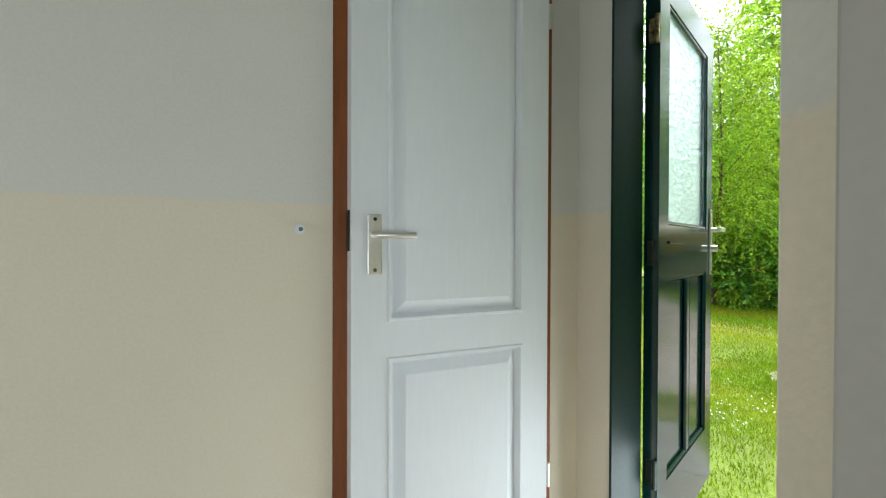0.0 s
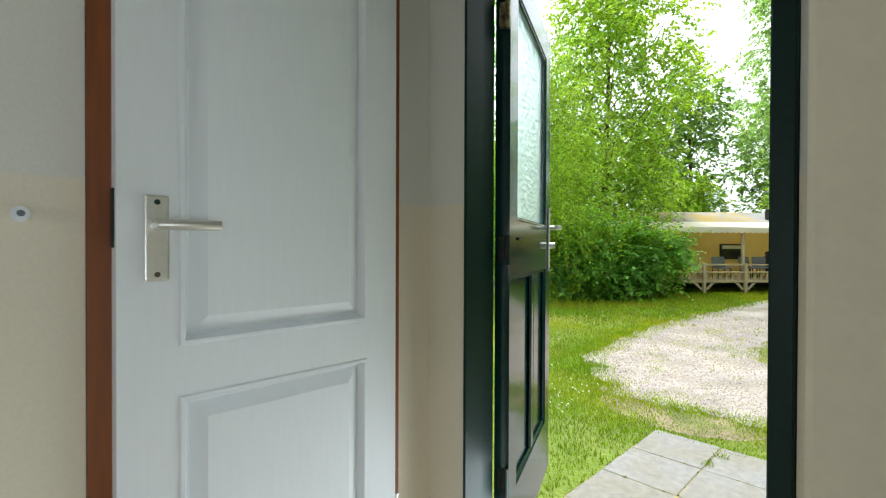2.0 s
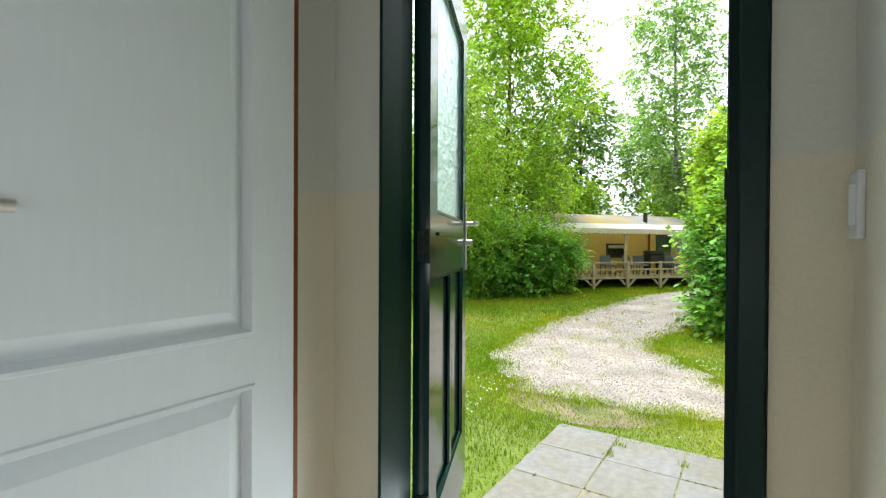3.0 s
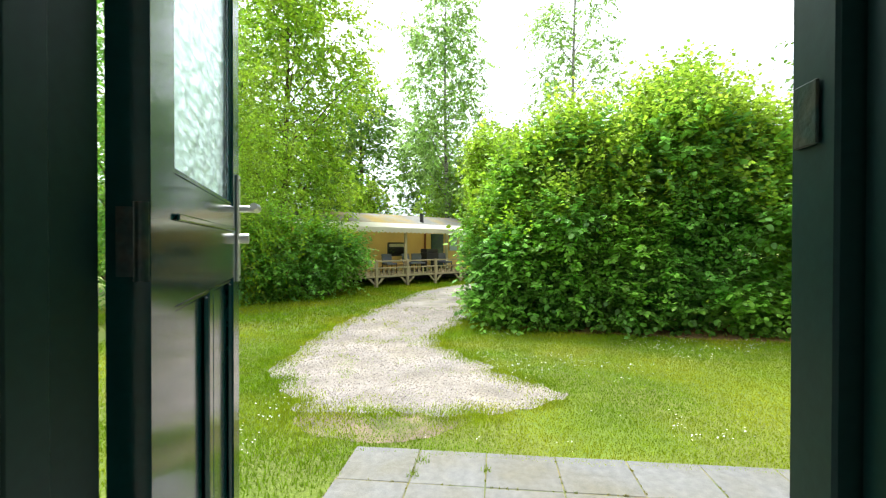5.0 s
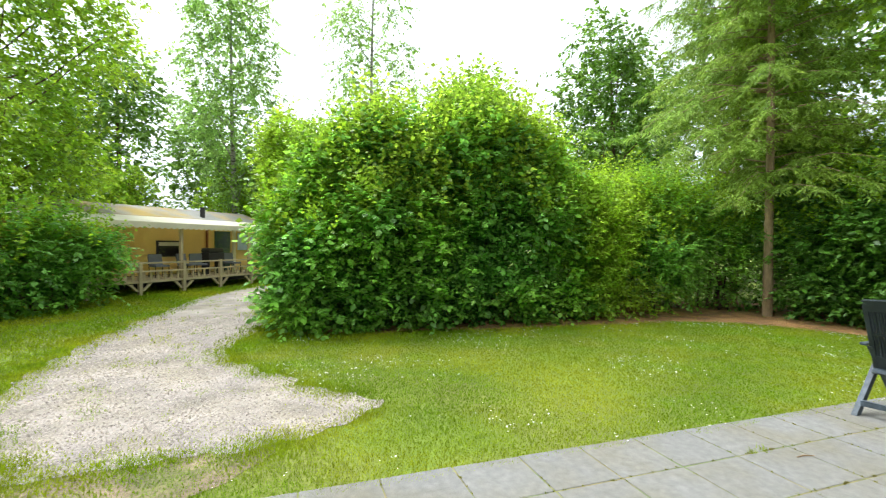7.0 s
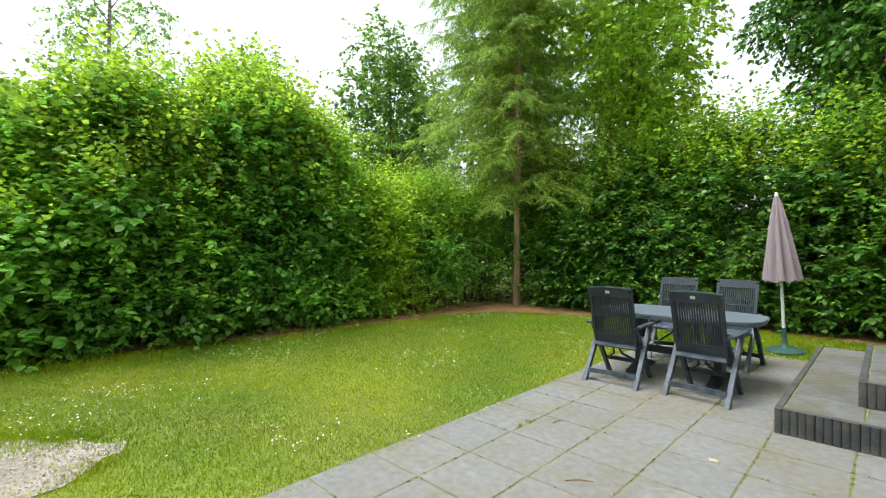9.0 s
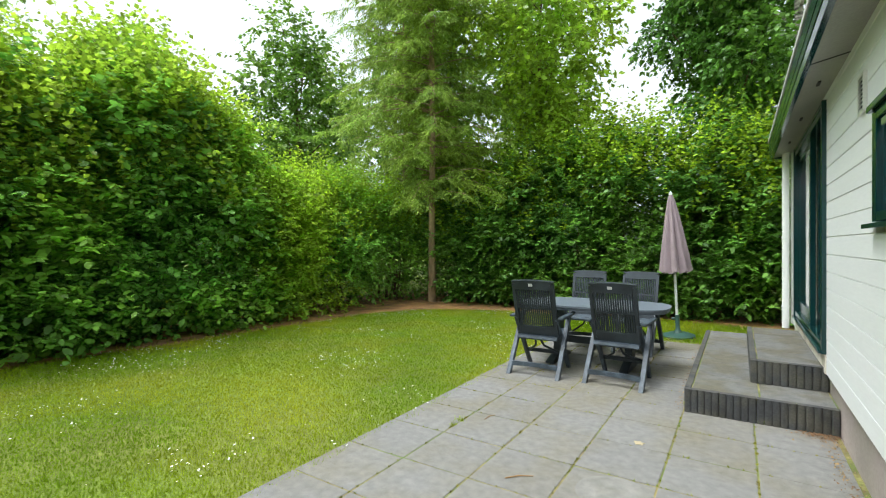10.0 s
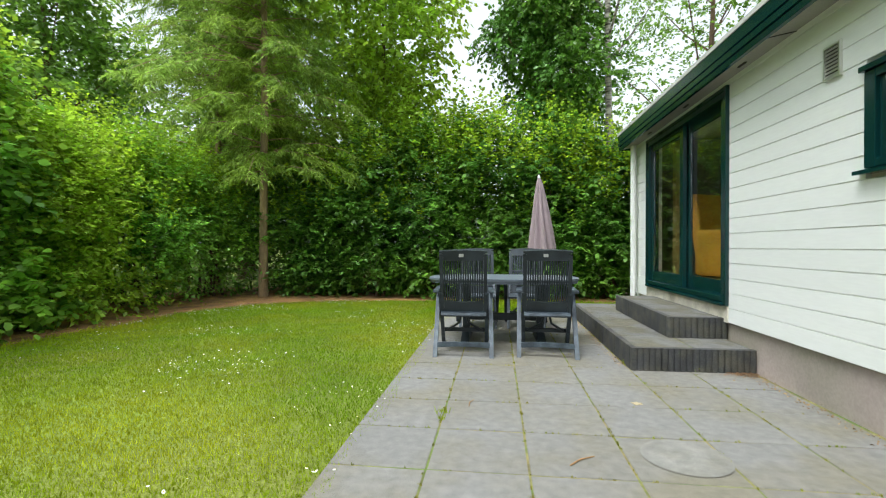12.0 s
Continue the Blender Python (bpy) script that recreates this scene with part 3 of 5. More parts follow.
sid = thing("siding", "white painted horizontal weatherboard siding on the bungalow", "siding", kind="structure")
ROW = 0.1385
rows = []
for k in range(17):
    z = 0.365 + k * ROW
    segs, cur = [], -1.6
    blocks = sorted([(h[0] - 0.055, h[1] + 0.055) for h in (DOOR, WIN, SLIDE) if z + ROW > h[2] - 0.02 and z < h[3] + 0.03])
    for a, b in blocks + [(Y_END, Y_END)]:
        if a - cur > 0.02:
            rows.append((z, cur, a))
        cur = b
board_meshes = {}
for z, a, b in rows:
    key = round(b - a, 3)
    if key not in board_meshes:
        L = b - a
        board_meshes[key] = mesh_of("board", prism_bm([(0.028, 0), (-0.001, 0.0), (-0.004, 0.003), (-0.003, 0.131), (0.0, 0.133), (0.003, 0.1335), (0.004, ROW - 0.0005), (0.028, ROW - 0.0005)], "y", -L / 2, L / 2), M_SIDING)
    shared("board", board_meshes[key], sid, (0, (a + b) / 2, z))
part("corner_trim", box_bm(-0.02, 0.028, Y_END + 0.0, Y_END + 0.03, 0.36, 2.66, 0.003), M_SIDING, sid)

dp = thing("downpipe", "white plastic downpipe at the corner of the bungalow", "downpipe")
part("pipe", tube_bm([(-0.08, 7.97, 2.64), (-0.08, 7.97, 1.5), (-0.08, 7.97, 0.31)], 0.04, 16), M_PVC, dp, smooth=True)
for z in (0.6, 1.5, 2.2):
    part("bracket", cyl_bm((-0.08, 7.97, z - 0.012), (-0.08, 7.97, z + 0.012), 0.045, n=16), M_PVC, dp, smooth=True)

# small louvred vent
vt = thing("wall_vent", "silver metal louvre vent on white siding", "vent", pose(-0.006, 3.885, 2.26))
vb = bmesh.new()
for a in ((-0.075, 0.075, 0.095, 0.11), (-0.075, 0.075, -0.11, -0.095), (-0.075, -0.06, -0.095, 0.095), (0.06, 0.075, -0.095, 0.095)):
    box_bm(-0.016, 0.002, a[0], a[1], a[2], a[3], bm=vb)
part("frame", vb, M_STEEL, vt)
part("backing", box_bm(-0.003, 0.002, -0.06, 0.06, -0.095, 0.095), M_DARK, vt)
sl = mesh_of("slat", prism_bm([(-0.015, -0.010), (-0.013, -0.012), (-0.004, 0.006), (-0.006, 0.008)], "y", -0.06, 0.06), M_STEEL)
for i in range(8):
    shared("slat", sl, vt, (0, 0, -0.083 + i * 0.0237))

# kitchen window
w1 = tagged(new("window_1"), "dark green framed window with sill in white siding", "window", kind="structure")
y0, y1, z0, z1 = WIN
fr = bmesh.new()
for a in ((y0 - 0.05, y0 + 0.03, z0, z1), (y1 - 0.03, y1 + 0.05, z0, z1), (y0 + 0.03, y1 - 0.03, z1 - 0.05, z1), (y0 + 0.03, y1 - 0.03, z0, z0 + 0.05)):
    box_bm(-0.02, 0.08, *a, 0.003, bm=fr)
part("window_frame", fr, M_GREEN, w1)
sf = bmesh.new()
for a in ((y0 + 0.032, y0 + 0.085, z0 + 0.05, z1 - 0.05), (y1 - 0.085, y1 - 0.032, z0 + 0.05, z1 - 0.05), (y0 + 0.085, y1 - 0.085, z1 - 0.10, z1 - 0.05), (y0 + 0.085, y1 - 0.085, z0 + 0.05, z0 + 0.10)):
    box_bm(0.0, 0.05, *a, 0.003, bm=sf)
part("sash", sf, M_GREEN, w1)
part("vent_grille", box_bm(-0.012, -0.001, y0 + 0.10, y1 - 0.09, z1 - 0.095, z1 - 0.06, 0.002), M_STEEL, w1, "silver trickle ventilation strip")
part("window_sill", prism_bm([(0.03, z0), (-0.055, z0 - 0.012), (-0.055, z0 - 0.035), (0.03, z0 - 0.03)], "y", y0 - 0.09, y1 + 0.09), M_GREEN, w1)
part("head_trim", box_bm(-0.04, 0.03, y0 - 0.07, y1 + 0.07, z1 + 0.002, z1 + 0.035, 0.003), M_GREEN, w1)
p_ = part("pane", box_bm(0.022, 0.028, y0 + 0.086, y1 - 0.086, z0 + 0.10, z1 - 0.10), M_GLASS, w1)
p_.visible_shadow = False

# sliding garden doors
w2 = tagged(new("window_2"), "dark green framed sliding garden door with two tall panes", "window", kind="structure")
y0, y1, z0, z1 = SLIDE
ym = 6.32
fr = bmesh.new()
for a in ((y0, y0 + 0.06, z0, z1), (y1 - 0.06, y1, z0, z1), (y0 + 0.06, y1 - 0.06, z1 - 0.06, z1), (y0 + 0.06, y1 - 0.06, z0, z0 + 0.05)):
    box_bm(-0.025, 0.12, *a, 0.003, bm=fr)
part("window_frame", fr, M_GREEN, w2)
for name, a, b, xo in (("sliding_sash", y0 + 0.062, ym + 0.05, 0.065), ("fixed_sash", ym - 0.01, y1 - 0.062, 0.005)):
    sf = bmesh.new()
    for q in ((a, a + 0.09, z0 + 0.05, z1 - 0.06), (b - 0.09, b, z0 + 0.05, z1 - 0.06), (a + 0.09, b - 0.09, z1 - 0.15, z1 - 0.06), (a + 0.09, b - 0.09, z0 + 0.05, z0 + 0.19)):
        box_bm(xo, xo + 0.045, *q, 0.003, bm=sf)
    s_ = part(name, sf, M_GREEN, w2)
    p_ = part("pane", box_bm(xo + 0.02, xo + 0.026, a + 0.091, b - 0.091, z0 + 0.191, z1 - 0.151), M_GLASS, s_)
    p_.visible_shadow = False
part("casing", box_bm(-0.035, 0.03, y0 - 0.05, y0 - 0.002, z0 - 0.03, z1 + 0.04, 0.003), M_GREEN, w2)
part("casing", box_bm(-0.035, 0.03, y1 + 0.002, y1 + 0.03, z0 - 0.03, z1 + 0.04, 0.003), M_GREEN, w2)
part("casing", box_bm(-0.03, 0.03, y0 - 0.001, y1 + 0.001, z1 + 0.002, z1 + 0.04, 0.003), M_GREEN, w2)
part("window_sill", prism_bm([(0.03, z0 - 0.001), (-0.05, z0 - 0.012), (-0.05, z0 - 0.034), (0.03, z0 - 0.03)], "y", y0 - 0.001, y1 + 0.001), M_GREEN, w2)
part("apron", box_bm(-0.012, 0.028, y0 - 0.05, y1 + 0.05, 0.36, z0 - 0.036, 0.003), M_RENDER, w2, "weathered cream rendered strip under the sill")

# armchair and curtain inside the living room
ac = thing("armchair", "ochre yellow upholstered armchair behind the garden door", "chair", pose(0.75, 6.55, FLOOR_Z, 0, 0, 25))
part("seat", box_bm(-0.3, 0.3, -0.28, 0.3, 0.18, 0.45, 0.05, 3), M_YELLOW, ac, smooth=True)
b_ = box_bm(-0.32, 0.32, -0.08, 0.08, 0, 0.72, 0.05, 3)
bmesh.ops.transform(b_, matrix=pose(0, 0.3, 0.3, -14, 0, 0), verts=b_.verts[:])
part("backrest", b_, M_YELLOW, ac, smooth=True)
for sx in (-0.36, 0.36):
    part("armrest", box_bm(sx - 0.06, sx + 0.06, -0.3, 0.3, 0.15, 0.62, 0.045, 3), M_YELLOW, ac, smooth=True)
for sx in (-0.3, 0.3):
    for sy in (-0.24, 0.26):
        part("leg", cyl_bm((sx, sy, 0), (sx, sy, 0.16), 0.018, 0.024), M_BROWN, ac)
ac.scale = (0.95, 0.95, 1.18)
ac2 = copy_thing(ac, pose(0.85, 5.85, FLOOR_Z, 0, 0, 160))
cu = bmesh.new()
prev = None
for i in range(61):
    y = 6.95 + 0.38 * i / 60
    x = 0.30 + 0.035 * math.sin(i * 0.75) + 0.01 * math.sin(i * 2.1)
    cur_ = (cu.verts.new((x, y, 0.57)), cu.verts.new((x, y, 2.5)))
    if prev:
        cu.faces.new((prev[0], cur_[0], cur_[1], prev[1]))
    prev = cur_
bmesh.ops.solidify(cu, geom=cu.faces[:], thickness=0.004)
ct = solid("curtain", cu, M_CURTAIN, "ochre curtain gathered beside the garden door", "curtain", kind="", smooth=True)
# ---- terrace, steps ----
gd = bmesh.new()
bmesh.ops.create_grid(gd, x_segments=8, y_segments=8, size=220, matrix=Matrix.Translation((-20, 5, -0.014)))
solid("ground", gd, M_GROUND, "green lawn and woodland ground around the bungalow", "ground")
SL = 0.4975
PX, PY = -2.985, -0.645
pat = thing("pavement", "grey square concrete slab terrace with mossy joints", "pavement", kind="structure")
part("joint_bed", box_bm(PX + 0.01, 0.028, PY, PY + 17 * 0.5, -0.05, -0.004), M_JOINT, pat, "mossy soil in the joints")

# garden steps of slabs edged with fluted concrete
STEPS = ((-0.99, 0.028, 4.81, 7.95, 0.0, 0.20), (-0.515, 0.028, 5.30, 7.25, 0.20, 0.40))


def fluted(n, pitch, h):
    """A strip of n upright flutes along +x, h high, front towards -y."""
    out = []
    for i in range(n):
        for j in range(6):
            a = math.pi * j / 6
            out.append((i * pitch + pitch * 0.5 - pitch * 0.5 * math.cos(a), -0.014 * math.sin(a) ** 0.6 if 0 < j else 0.0))
    out += [(n * pitch, 0.0), (n * pitch, 0.045), (0, 0.045)]
    return prism_bm(out, "z", 0, h)


for (x0, x1, y0, y1, z0, z1), nm, lab in ((STEPS[0], "garden_step", "low wide garden step of slabs edged with dark fluted concrete"),
                                          (STEPS[1], "garden_step", "smaller upper garden step under the garden door, fluted dark edging")):
    st = thing(nm, lab, "step", pose(x0, y0, z0), group="garden steps")
    wx, wy, h = x1 - x0, y1 - y0, z1 - z0
    n = 4 if wx > 0.7 else 2
    seg = wx / n
    k = max(4, round(seg / 0.05))
    fm = mesh_of("edging", fluted(k, (seg - 0.004) / k, h - 0.002), M_EDGE)
    for i in range(n):
        shared("edging", fm, st, (i * seg + 0.002, 0, 0))
    m_ = int(wy / 0.5)
    sg = (wy - 0.05) / m_
    sm = mesh_of("edging", box_bm(0, 0.05, 0.002, sg - 0.002, 0, h, 0.006, 2), M_EDGE)
    for i in range(m_):
        shared("edging", sm, st, (0, 0.05 + i * sg, 0))
    part("fill", box_bm(0.052, wx, 0.047, wy - 0.01, 0.005, h - 0.009), M_JOINT, st)
    nx, ny = max(1, round((wx - 0.05) / 0.46)), round((wy - 0.05) / 0.5)
    ax, ay = (wx - 0.056) / nx, (wy - 0.05) / ny
    tm = mesh_of("slab", box_bm(0.007, ax - 0.007, 0.007, ay - 0.007, h - 0.028, h - 0.004, 0.004), M_STEPTOP)
    for i in range(nx):
        for j in range(ny):
            shared("slab", tm, st, (0.052 + i * ax, 0.046 + j * ay, random.uniform(-0.0015, 0.001)))

# ---- gravel path ----
def closed_curve(pts, n=14, wob=0.0):
    """A smooth closed outline through the points with a ragged edge."""
    out = []
    k = len(pts)
    for i in range(k):
        p0, p1, p2, p3 = (np.array(pts[(i + j - 1) % k], float) for j in range(4))
        for s in range(n):
            t = s / n
            p = 0.5 * (2 * p1 + (p2 - p0) * t + (2 * p0 - 5 * p1 + 4 * p2 - p3) * t * t + (3 * p1 - p0 - 3 * p2 + p3) * t ** 3)
            a = noise.noise((p[0] * 1.9, p[1] * 1.9, 3)) + 0.6 * noise.noise((p[0] * 6, p[1] * 6, 8))
            b = noise.noise((p[0] * 1.9, p[1] * 1.9, 7)) + 0.6 * noise.noise((p[0] * 6, p[1] * 6, 1))
            out.append((p[0] + wob * a, p[1] + wob * b))
    return out


def inside(px, py, poly):
    c = np.zeros(len(px), bool)
    x = np.array([p[0] for p in poly])
    y = np.array([p[1] for p in poly])
    for i in range(len(poly)):
        j = i - 1
        if y[i] == y[j]:
            continue
        hit = ((y[i] > py) != (y[j] > py)) & (px < (x[j] - x[i]) * (py - y[i]) / (y[j] - y[i]) + x[i])
        c ^= hit
    return c


GRAVEL = closed_curve([(-3.75, -1.35), (-3.72, -0.6), (-3.75, 0.15), (-4.36, 1.1), (-5.1, 0.55), (-6.2, -0.15), (-7.3, -0.55), (-9.6, -0.2),
                       (-13, -0.35), (-16.5, 0.6), (-18, 3.5), (-19.5, 3.0), (-18.3, -0.4), (-15.2, -2.0), (-11, -2.45), (-8.5, -2.65), (-6.4, -2.55), (-4.6, -2.15)], 16, 0.17)
def shrunk(poly, d):
    """The outline drawn in by d metres."""
    k = len(poly)
    area = sum(poly[i - 1][0] * poly[i][1] - poly[i][0] * poly[i - 1][1] for i in range(k))
    s = 1 if area > 0 else -1
    out = []
    for i in range(k):
        tx, ty = poly[(i + 4) % k][0] - poly[i - 4][0], poly[(i + 4) % k][1] - poly[i - 4][1]
        q = math.hypot(tx, ty) or 1
        out.append((poly[i][0] - s * ty / q * d, poly[i][1] + s * tx / q * d))
    return out


EARTH = closed_curve([(-3.15, -1.1), (-3.1, -0.4), (-3.35, 0.0), (-3.75, 0.2), (-3.85, -0.6), (-3.8, -1.3), (-3.5, -1.35)], 10, 0.06)
LITTER = closed_curve([(-6.55, 8.75), (-5.3, 9.45), (-3.6, 9.62), (-1.6, 9.9), (0.6, 9.9), (1.0, 12), (-8, 12.5), (-10, 9), (-9.8, 4), (-10, 0.6), (-8.4, 0.4), (-7.85, 2.0), (-7.6, 4.2), (-7.35, 6.2), (-7.15, 7.6)], 10, 0.1)


def flat_bm(poly, z):
    bm = bmesh.new()
    es = []
    vs = [bm.verts.new((x, y, z)) for x, y in poly]
    for a, b in zip(vs, vs[1:] + vs[:1]):
        es.append(bm.edges.new((a, b)))
    bmesh.ops.triangle_fill(bm, use_beauty=True, edges=es)
    for f in bm.faces:
        if f.normal.z < 0:
            f.normal_flip()
    return bm


solid("path", flat_bm(GRAVEL, -0.006), M_GRAVEL, "pale shell gravel path with ragged grassy edges", "path")
solid("bare_earth", flat_bm(EARTH, -0.0102), M_EARTH, "worn bare earth patch at the path's end", "ground")
solid("leaf_litter", flat_bm(LITTER, -0.0100), M_SOIL, "brown soil and litter under the hedge", "ground")


def pebbles(name, n, poly, bounds, size, material, label, zz=-0.006):
    rng = np.random.default_rng(5)
    x = rng.uniform(bounds[0], bounds[1], n)
    y = rng.uniform(bounds[2], bounds[3], n)
    k = inside(x, y, poly)
    x, y = x[k], y[k]
    n = len(x)
    s = rng.uniform(0.5, 1.3, n) * size
    a = rng.uniform(0, 6.28, n)
    v = np.zeros((n, 3, 3, 3))
    top = np.stack([x + rng.normal(0, s * 0.3), y + rng.normal(0, s * 0.3), zz + s * rng.uniform(0.4, 0.8, n)], 1)
    base = [np.stack([x + s * np.cos(a + q), y + s * np.sin(a + q), np.full(n, zz - 0.001)], 1) for q in (0, 2.2, 4.2)]
    for i in range(3):
        v[:, i, 0], v[:, i, 1], v[:, i, 2] = base[i], base[(i + 1) % 3], top
    o = new(name, quads_mesh(name, v.reshape(-1, 3), material, 3))
    return tagged(o, label, "gravel", kind="stuff")


pebbles("gravel_stones", 52000, GRAVEL, (-11, -3.4, -2.9, 1.4), 0.013, mat("gravel_stone", (0.345, 0.297, 0.26), 0.9, 0.1, 3, 30, 0, isl=0.35, second=(0.31, 0.26, 0.205), patch=1.5), "loose pale shell and gravel chips on the path")


# ---- lawn: blades and daisies ----
def blades(name, n, bounds, height, width, material, label, seed, keep_out, dens=None, soft=0.9):
    rng = np.random.default_rng(seed)
    x = rng.uniform(bounds[0], bounds[1], n)
    y = rng.uniform(bounds[2], bounds[3], n)
    k = np.ones(n, bool)
    for poly, chance in keep_out:
        hit = inside(x, y, poly)
        if chance == "clumps":
            at = np.nonzero(hit)[0]
            v = np.array([noise.noise((x[i] * 1.1, y[i] * 2.3, 5)) + 0.7 * noise.noise((x[i] * 5, y[i] * 5, 2)) for i in at])
            k[at] &= rng.random(len(at)) < np.where(v > 0.27, 0.6, 0.02)
        else:
            k &= ~hit | (rng.random(n) < chance)
    if dens is not None:
        k &= dens(x, y, rng)
    rim = np.minimum(np.minimum(x - bounds[0], bounds[1] - x), np.minimum(y - bounds[2], bounds[3] - y))
    k &= rng.random(n) < np.clip(rim / soft + 0.02, 0, 1)
    x, y = x[k], y[k]
    n = len(x)
    h = height * rng.uniform(0.5, 1.3, n)
    a = rng.uniform(0, 6.28, n)
    lean = h * rng.uniform(0.1, 0.7, n)
    la = rng.uniform(0, 6.28, n)
    w = width * rng.uniform(0.7, 1.3, n)
    v = np.zeros((n, 3, 3))
    v[:, 0] = np.stack([x - w * np.cos(a), y - w * np.sin(a), np.full(n, -0.015)], 1)
    v[:, 1] = np.stack([x + w * np.cos(a), y + w * np.sin(a), np.full(n, -0.015)], 1)
    v[:, 2] = np.stack([x + lean * np.cos(la), y + lean * np.sin(la), -0.012 + h], 1)
    o = new(name, quads_mesh(name, v.reshape(-1, 3), material, 3))
    return tagged(o, label, "grass", kind="stuff")


def edge_patio(x, y, rng):
    """Grass stops raggedly at the terrace's edge."""
    w = np.array([noise.noise((0, b * 1.5, 0)) + 0.4 * noise.noise((3, b * 5, 0)) for b in np.linspace(-2, 10, 240)])
    e = -2.885 + 0.06 * np.interp(y, np.linspace(-2, 10, 240), w)
    on = (x > e) & (y > PY + 0.02) & (y < PY + 8.52)
    return ~on


PATIO_N = [(PX, PY), (0.2, PY), (0.2, PY + 9), (PX, PY + 9)]
OUT = [(GRAVEL, 0.8), (shrunk(GRAVEL, 0.13), 0.5), (shrunk(GRAVEL, 0.3), "clumps"), (EARTH, 0.9), (shrunk(EARTH, 0.12), 0.62), (LITTER, 0.5), (shrunk(LITTER, 0.12), 0.03)]
blades("grass", 520000, (-9.0, -2.4, -3.2, 10.6), 0.021, 0.0034, M_BLADE, "short green lawn grass beside the terrace", 1, OUT, edge_patio, 0.5)
blades("grass", 190000, (-18, -6.8, -9.5, 9.5), 0.05, 0.009, M_BLADE, "rougher lawn grass towards the hedges", 2, OUT, None, 1.6)
blades("grass", 40000, (-3.4, 2.0, 7.6, 10.6), 0.05, 0.005, M_BLADE, "grass strip behind the terrace", 3, OUT, edge_patio, 0.5)
blades("grass", 70000, (-7.5, 0.0, -6.0, -0.5), 0.04, 0.005, M_BLADE, "lawn grass beside the front door", 4, OUT, edge_patio, 0.3)
blades("grass", 60000, (-29, -14, -11, 8), 0.08, 0.016, M_BLADE, "lawn grass in front of the trailer", 6, OUT, None, 2.0)


def fringe(name, n, poly, material, label, spread=0.10):
    """Loose grass that hides the edge of a path."""
    rng = np.random.default_rng(21)
    pts = np.array(poly)
    pts = pts[pts[:, 0] > -10]
    clump = np.array([noise.noise((p[0] * 2.1, p[1] * 2.1, 4)) for p in pts])
    weight = np.clip(clump + 0.25, 0.03, 1)
    i = rng.choice(len(pts), n, p=weight / weight.sum())
    x = pts[i, 0] + rng.normal(0, spread, n) * (1 + clump[i])
    y = pts[i, 1] + rng.normal(0, spread, n) * (1 + clump[i])
    h, a, la = rng.uniform(0.012, 0.035, n), rng.uniform(0, 6.28, n), rng.uniform(0, 6.28, n)
    v = np.zeros((n, 3, 3))
    v[:, 0] = np.stack([x - 0.004 * np.cos(a), y - 0.004 * np.sin(a), np.full(n, -0.012)], 1)
    v[:, 1] = np.stack([x + 0.004 * np.cos(a), y + 0.004 * np.sin(a), np.full(n, -0.012)], 1)
    v[:, 2] = np.stack([x + h * 0.6 * np.cos(la), y + h * 0.6 * np.sin(la), h], 1)
    return tagged(new(name, quads_mesh(name, v.reshape(-1, 3), material, 3)), label, "grass", kind="stuff")


fringe("edge_grass", 13000, GRAVEL, M_BLADE, "ragged grass growing over the gravel path's edge")


def tufts(name, spots, n, material, label, tall=0.05):
    rng = np.random.default_rng(9)
    vs = []
    for x, y, r in spots:
        k = int(n * r / 0.05)
        px, py = x + rng.normal(0, r * 0.5, k), y + rng.normal(0, r * 0.5, k)
        h = rng.uniform(0.3, 1.0, k) * tall
        a, la = rng.uniform(0, 6.28, k), rng.uniform(0, 6.28, k)
        v = np.zeros((k, 3, 3))
        v[:, 0] = np.stack([px - 0.003 * np.cos(a), py - 0.003 * np.sin(a), np.full(k, -0.006)], 1)
        v[:, 1] = np.stack([px + 0.003 * np.cos(a), py + 0.003 * np.sin(a), np.full(k, -0.006)], 1)
        v[:, 2] = np.stack([px + h * 0.5 * np.cos(la), py + h * 0.5 * np.sin(la), h], 1)
        vs.append(v.reshape(-1, 3))
    o = new(name, quads_mesh(name, np.concatenate(vs), material, 3))
    return tagged(o, label, "grass", kind="stuff")


_r = random.Random(4)
spots = [(-2.49, 3.62, 0.05), (-2.49, 3.5, 0.03), (-2.80, -0.10, 0.05), (-2.6, -0.14, 0.05), (-2.7, 0.36, 0.04), (-0.99, 5.0, 0.04), (-0.45, 4.82, 0.03)]
moss = []
for i in range(900):
    if _r.random() < 0.5:
        moss.append((PX + 0.4975 * _r.randint(1, 5) + _r.uniform(-0.006, 0.006), _r.uniform(-0.5, 8.2), _r.uniform(0.006, 0.016)))
    else:
        moss.append((_r.uniform(-2.9, -0.1), PY + 0.5 * _r.randint(0, 17) + _r.uniform(-0.006, 0.006), _r.uniform(0.004, 0.010)))
tufts("joint_weeds", spots, 40, M_BLADE, "small weeds growing in the slab joints")
tufts("joint_moss", moss, 60, M_MOSS, "yellowed moss and tiny weeds along the slab joints", 0.013)


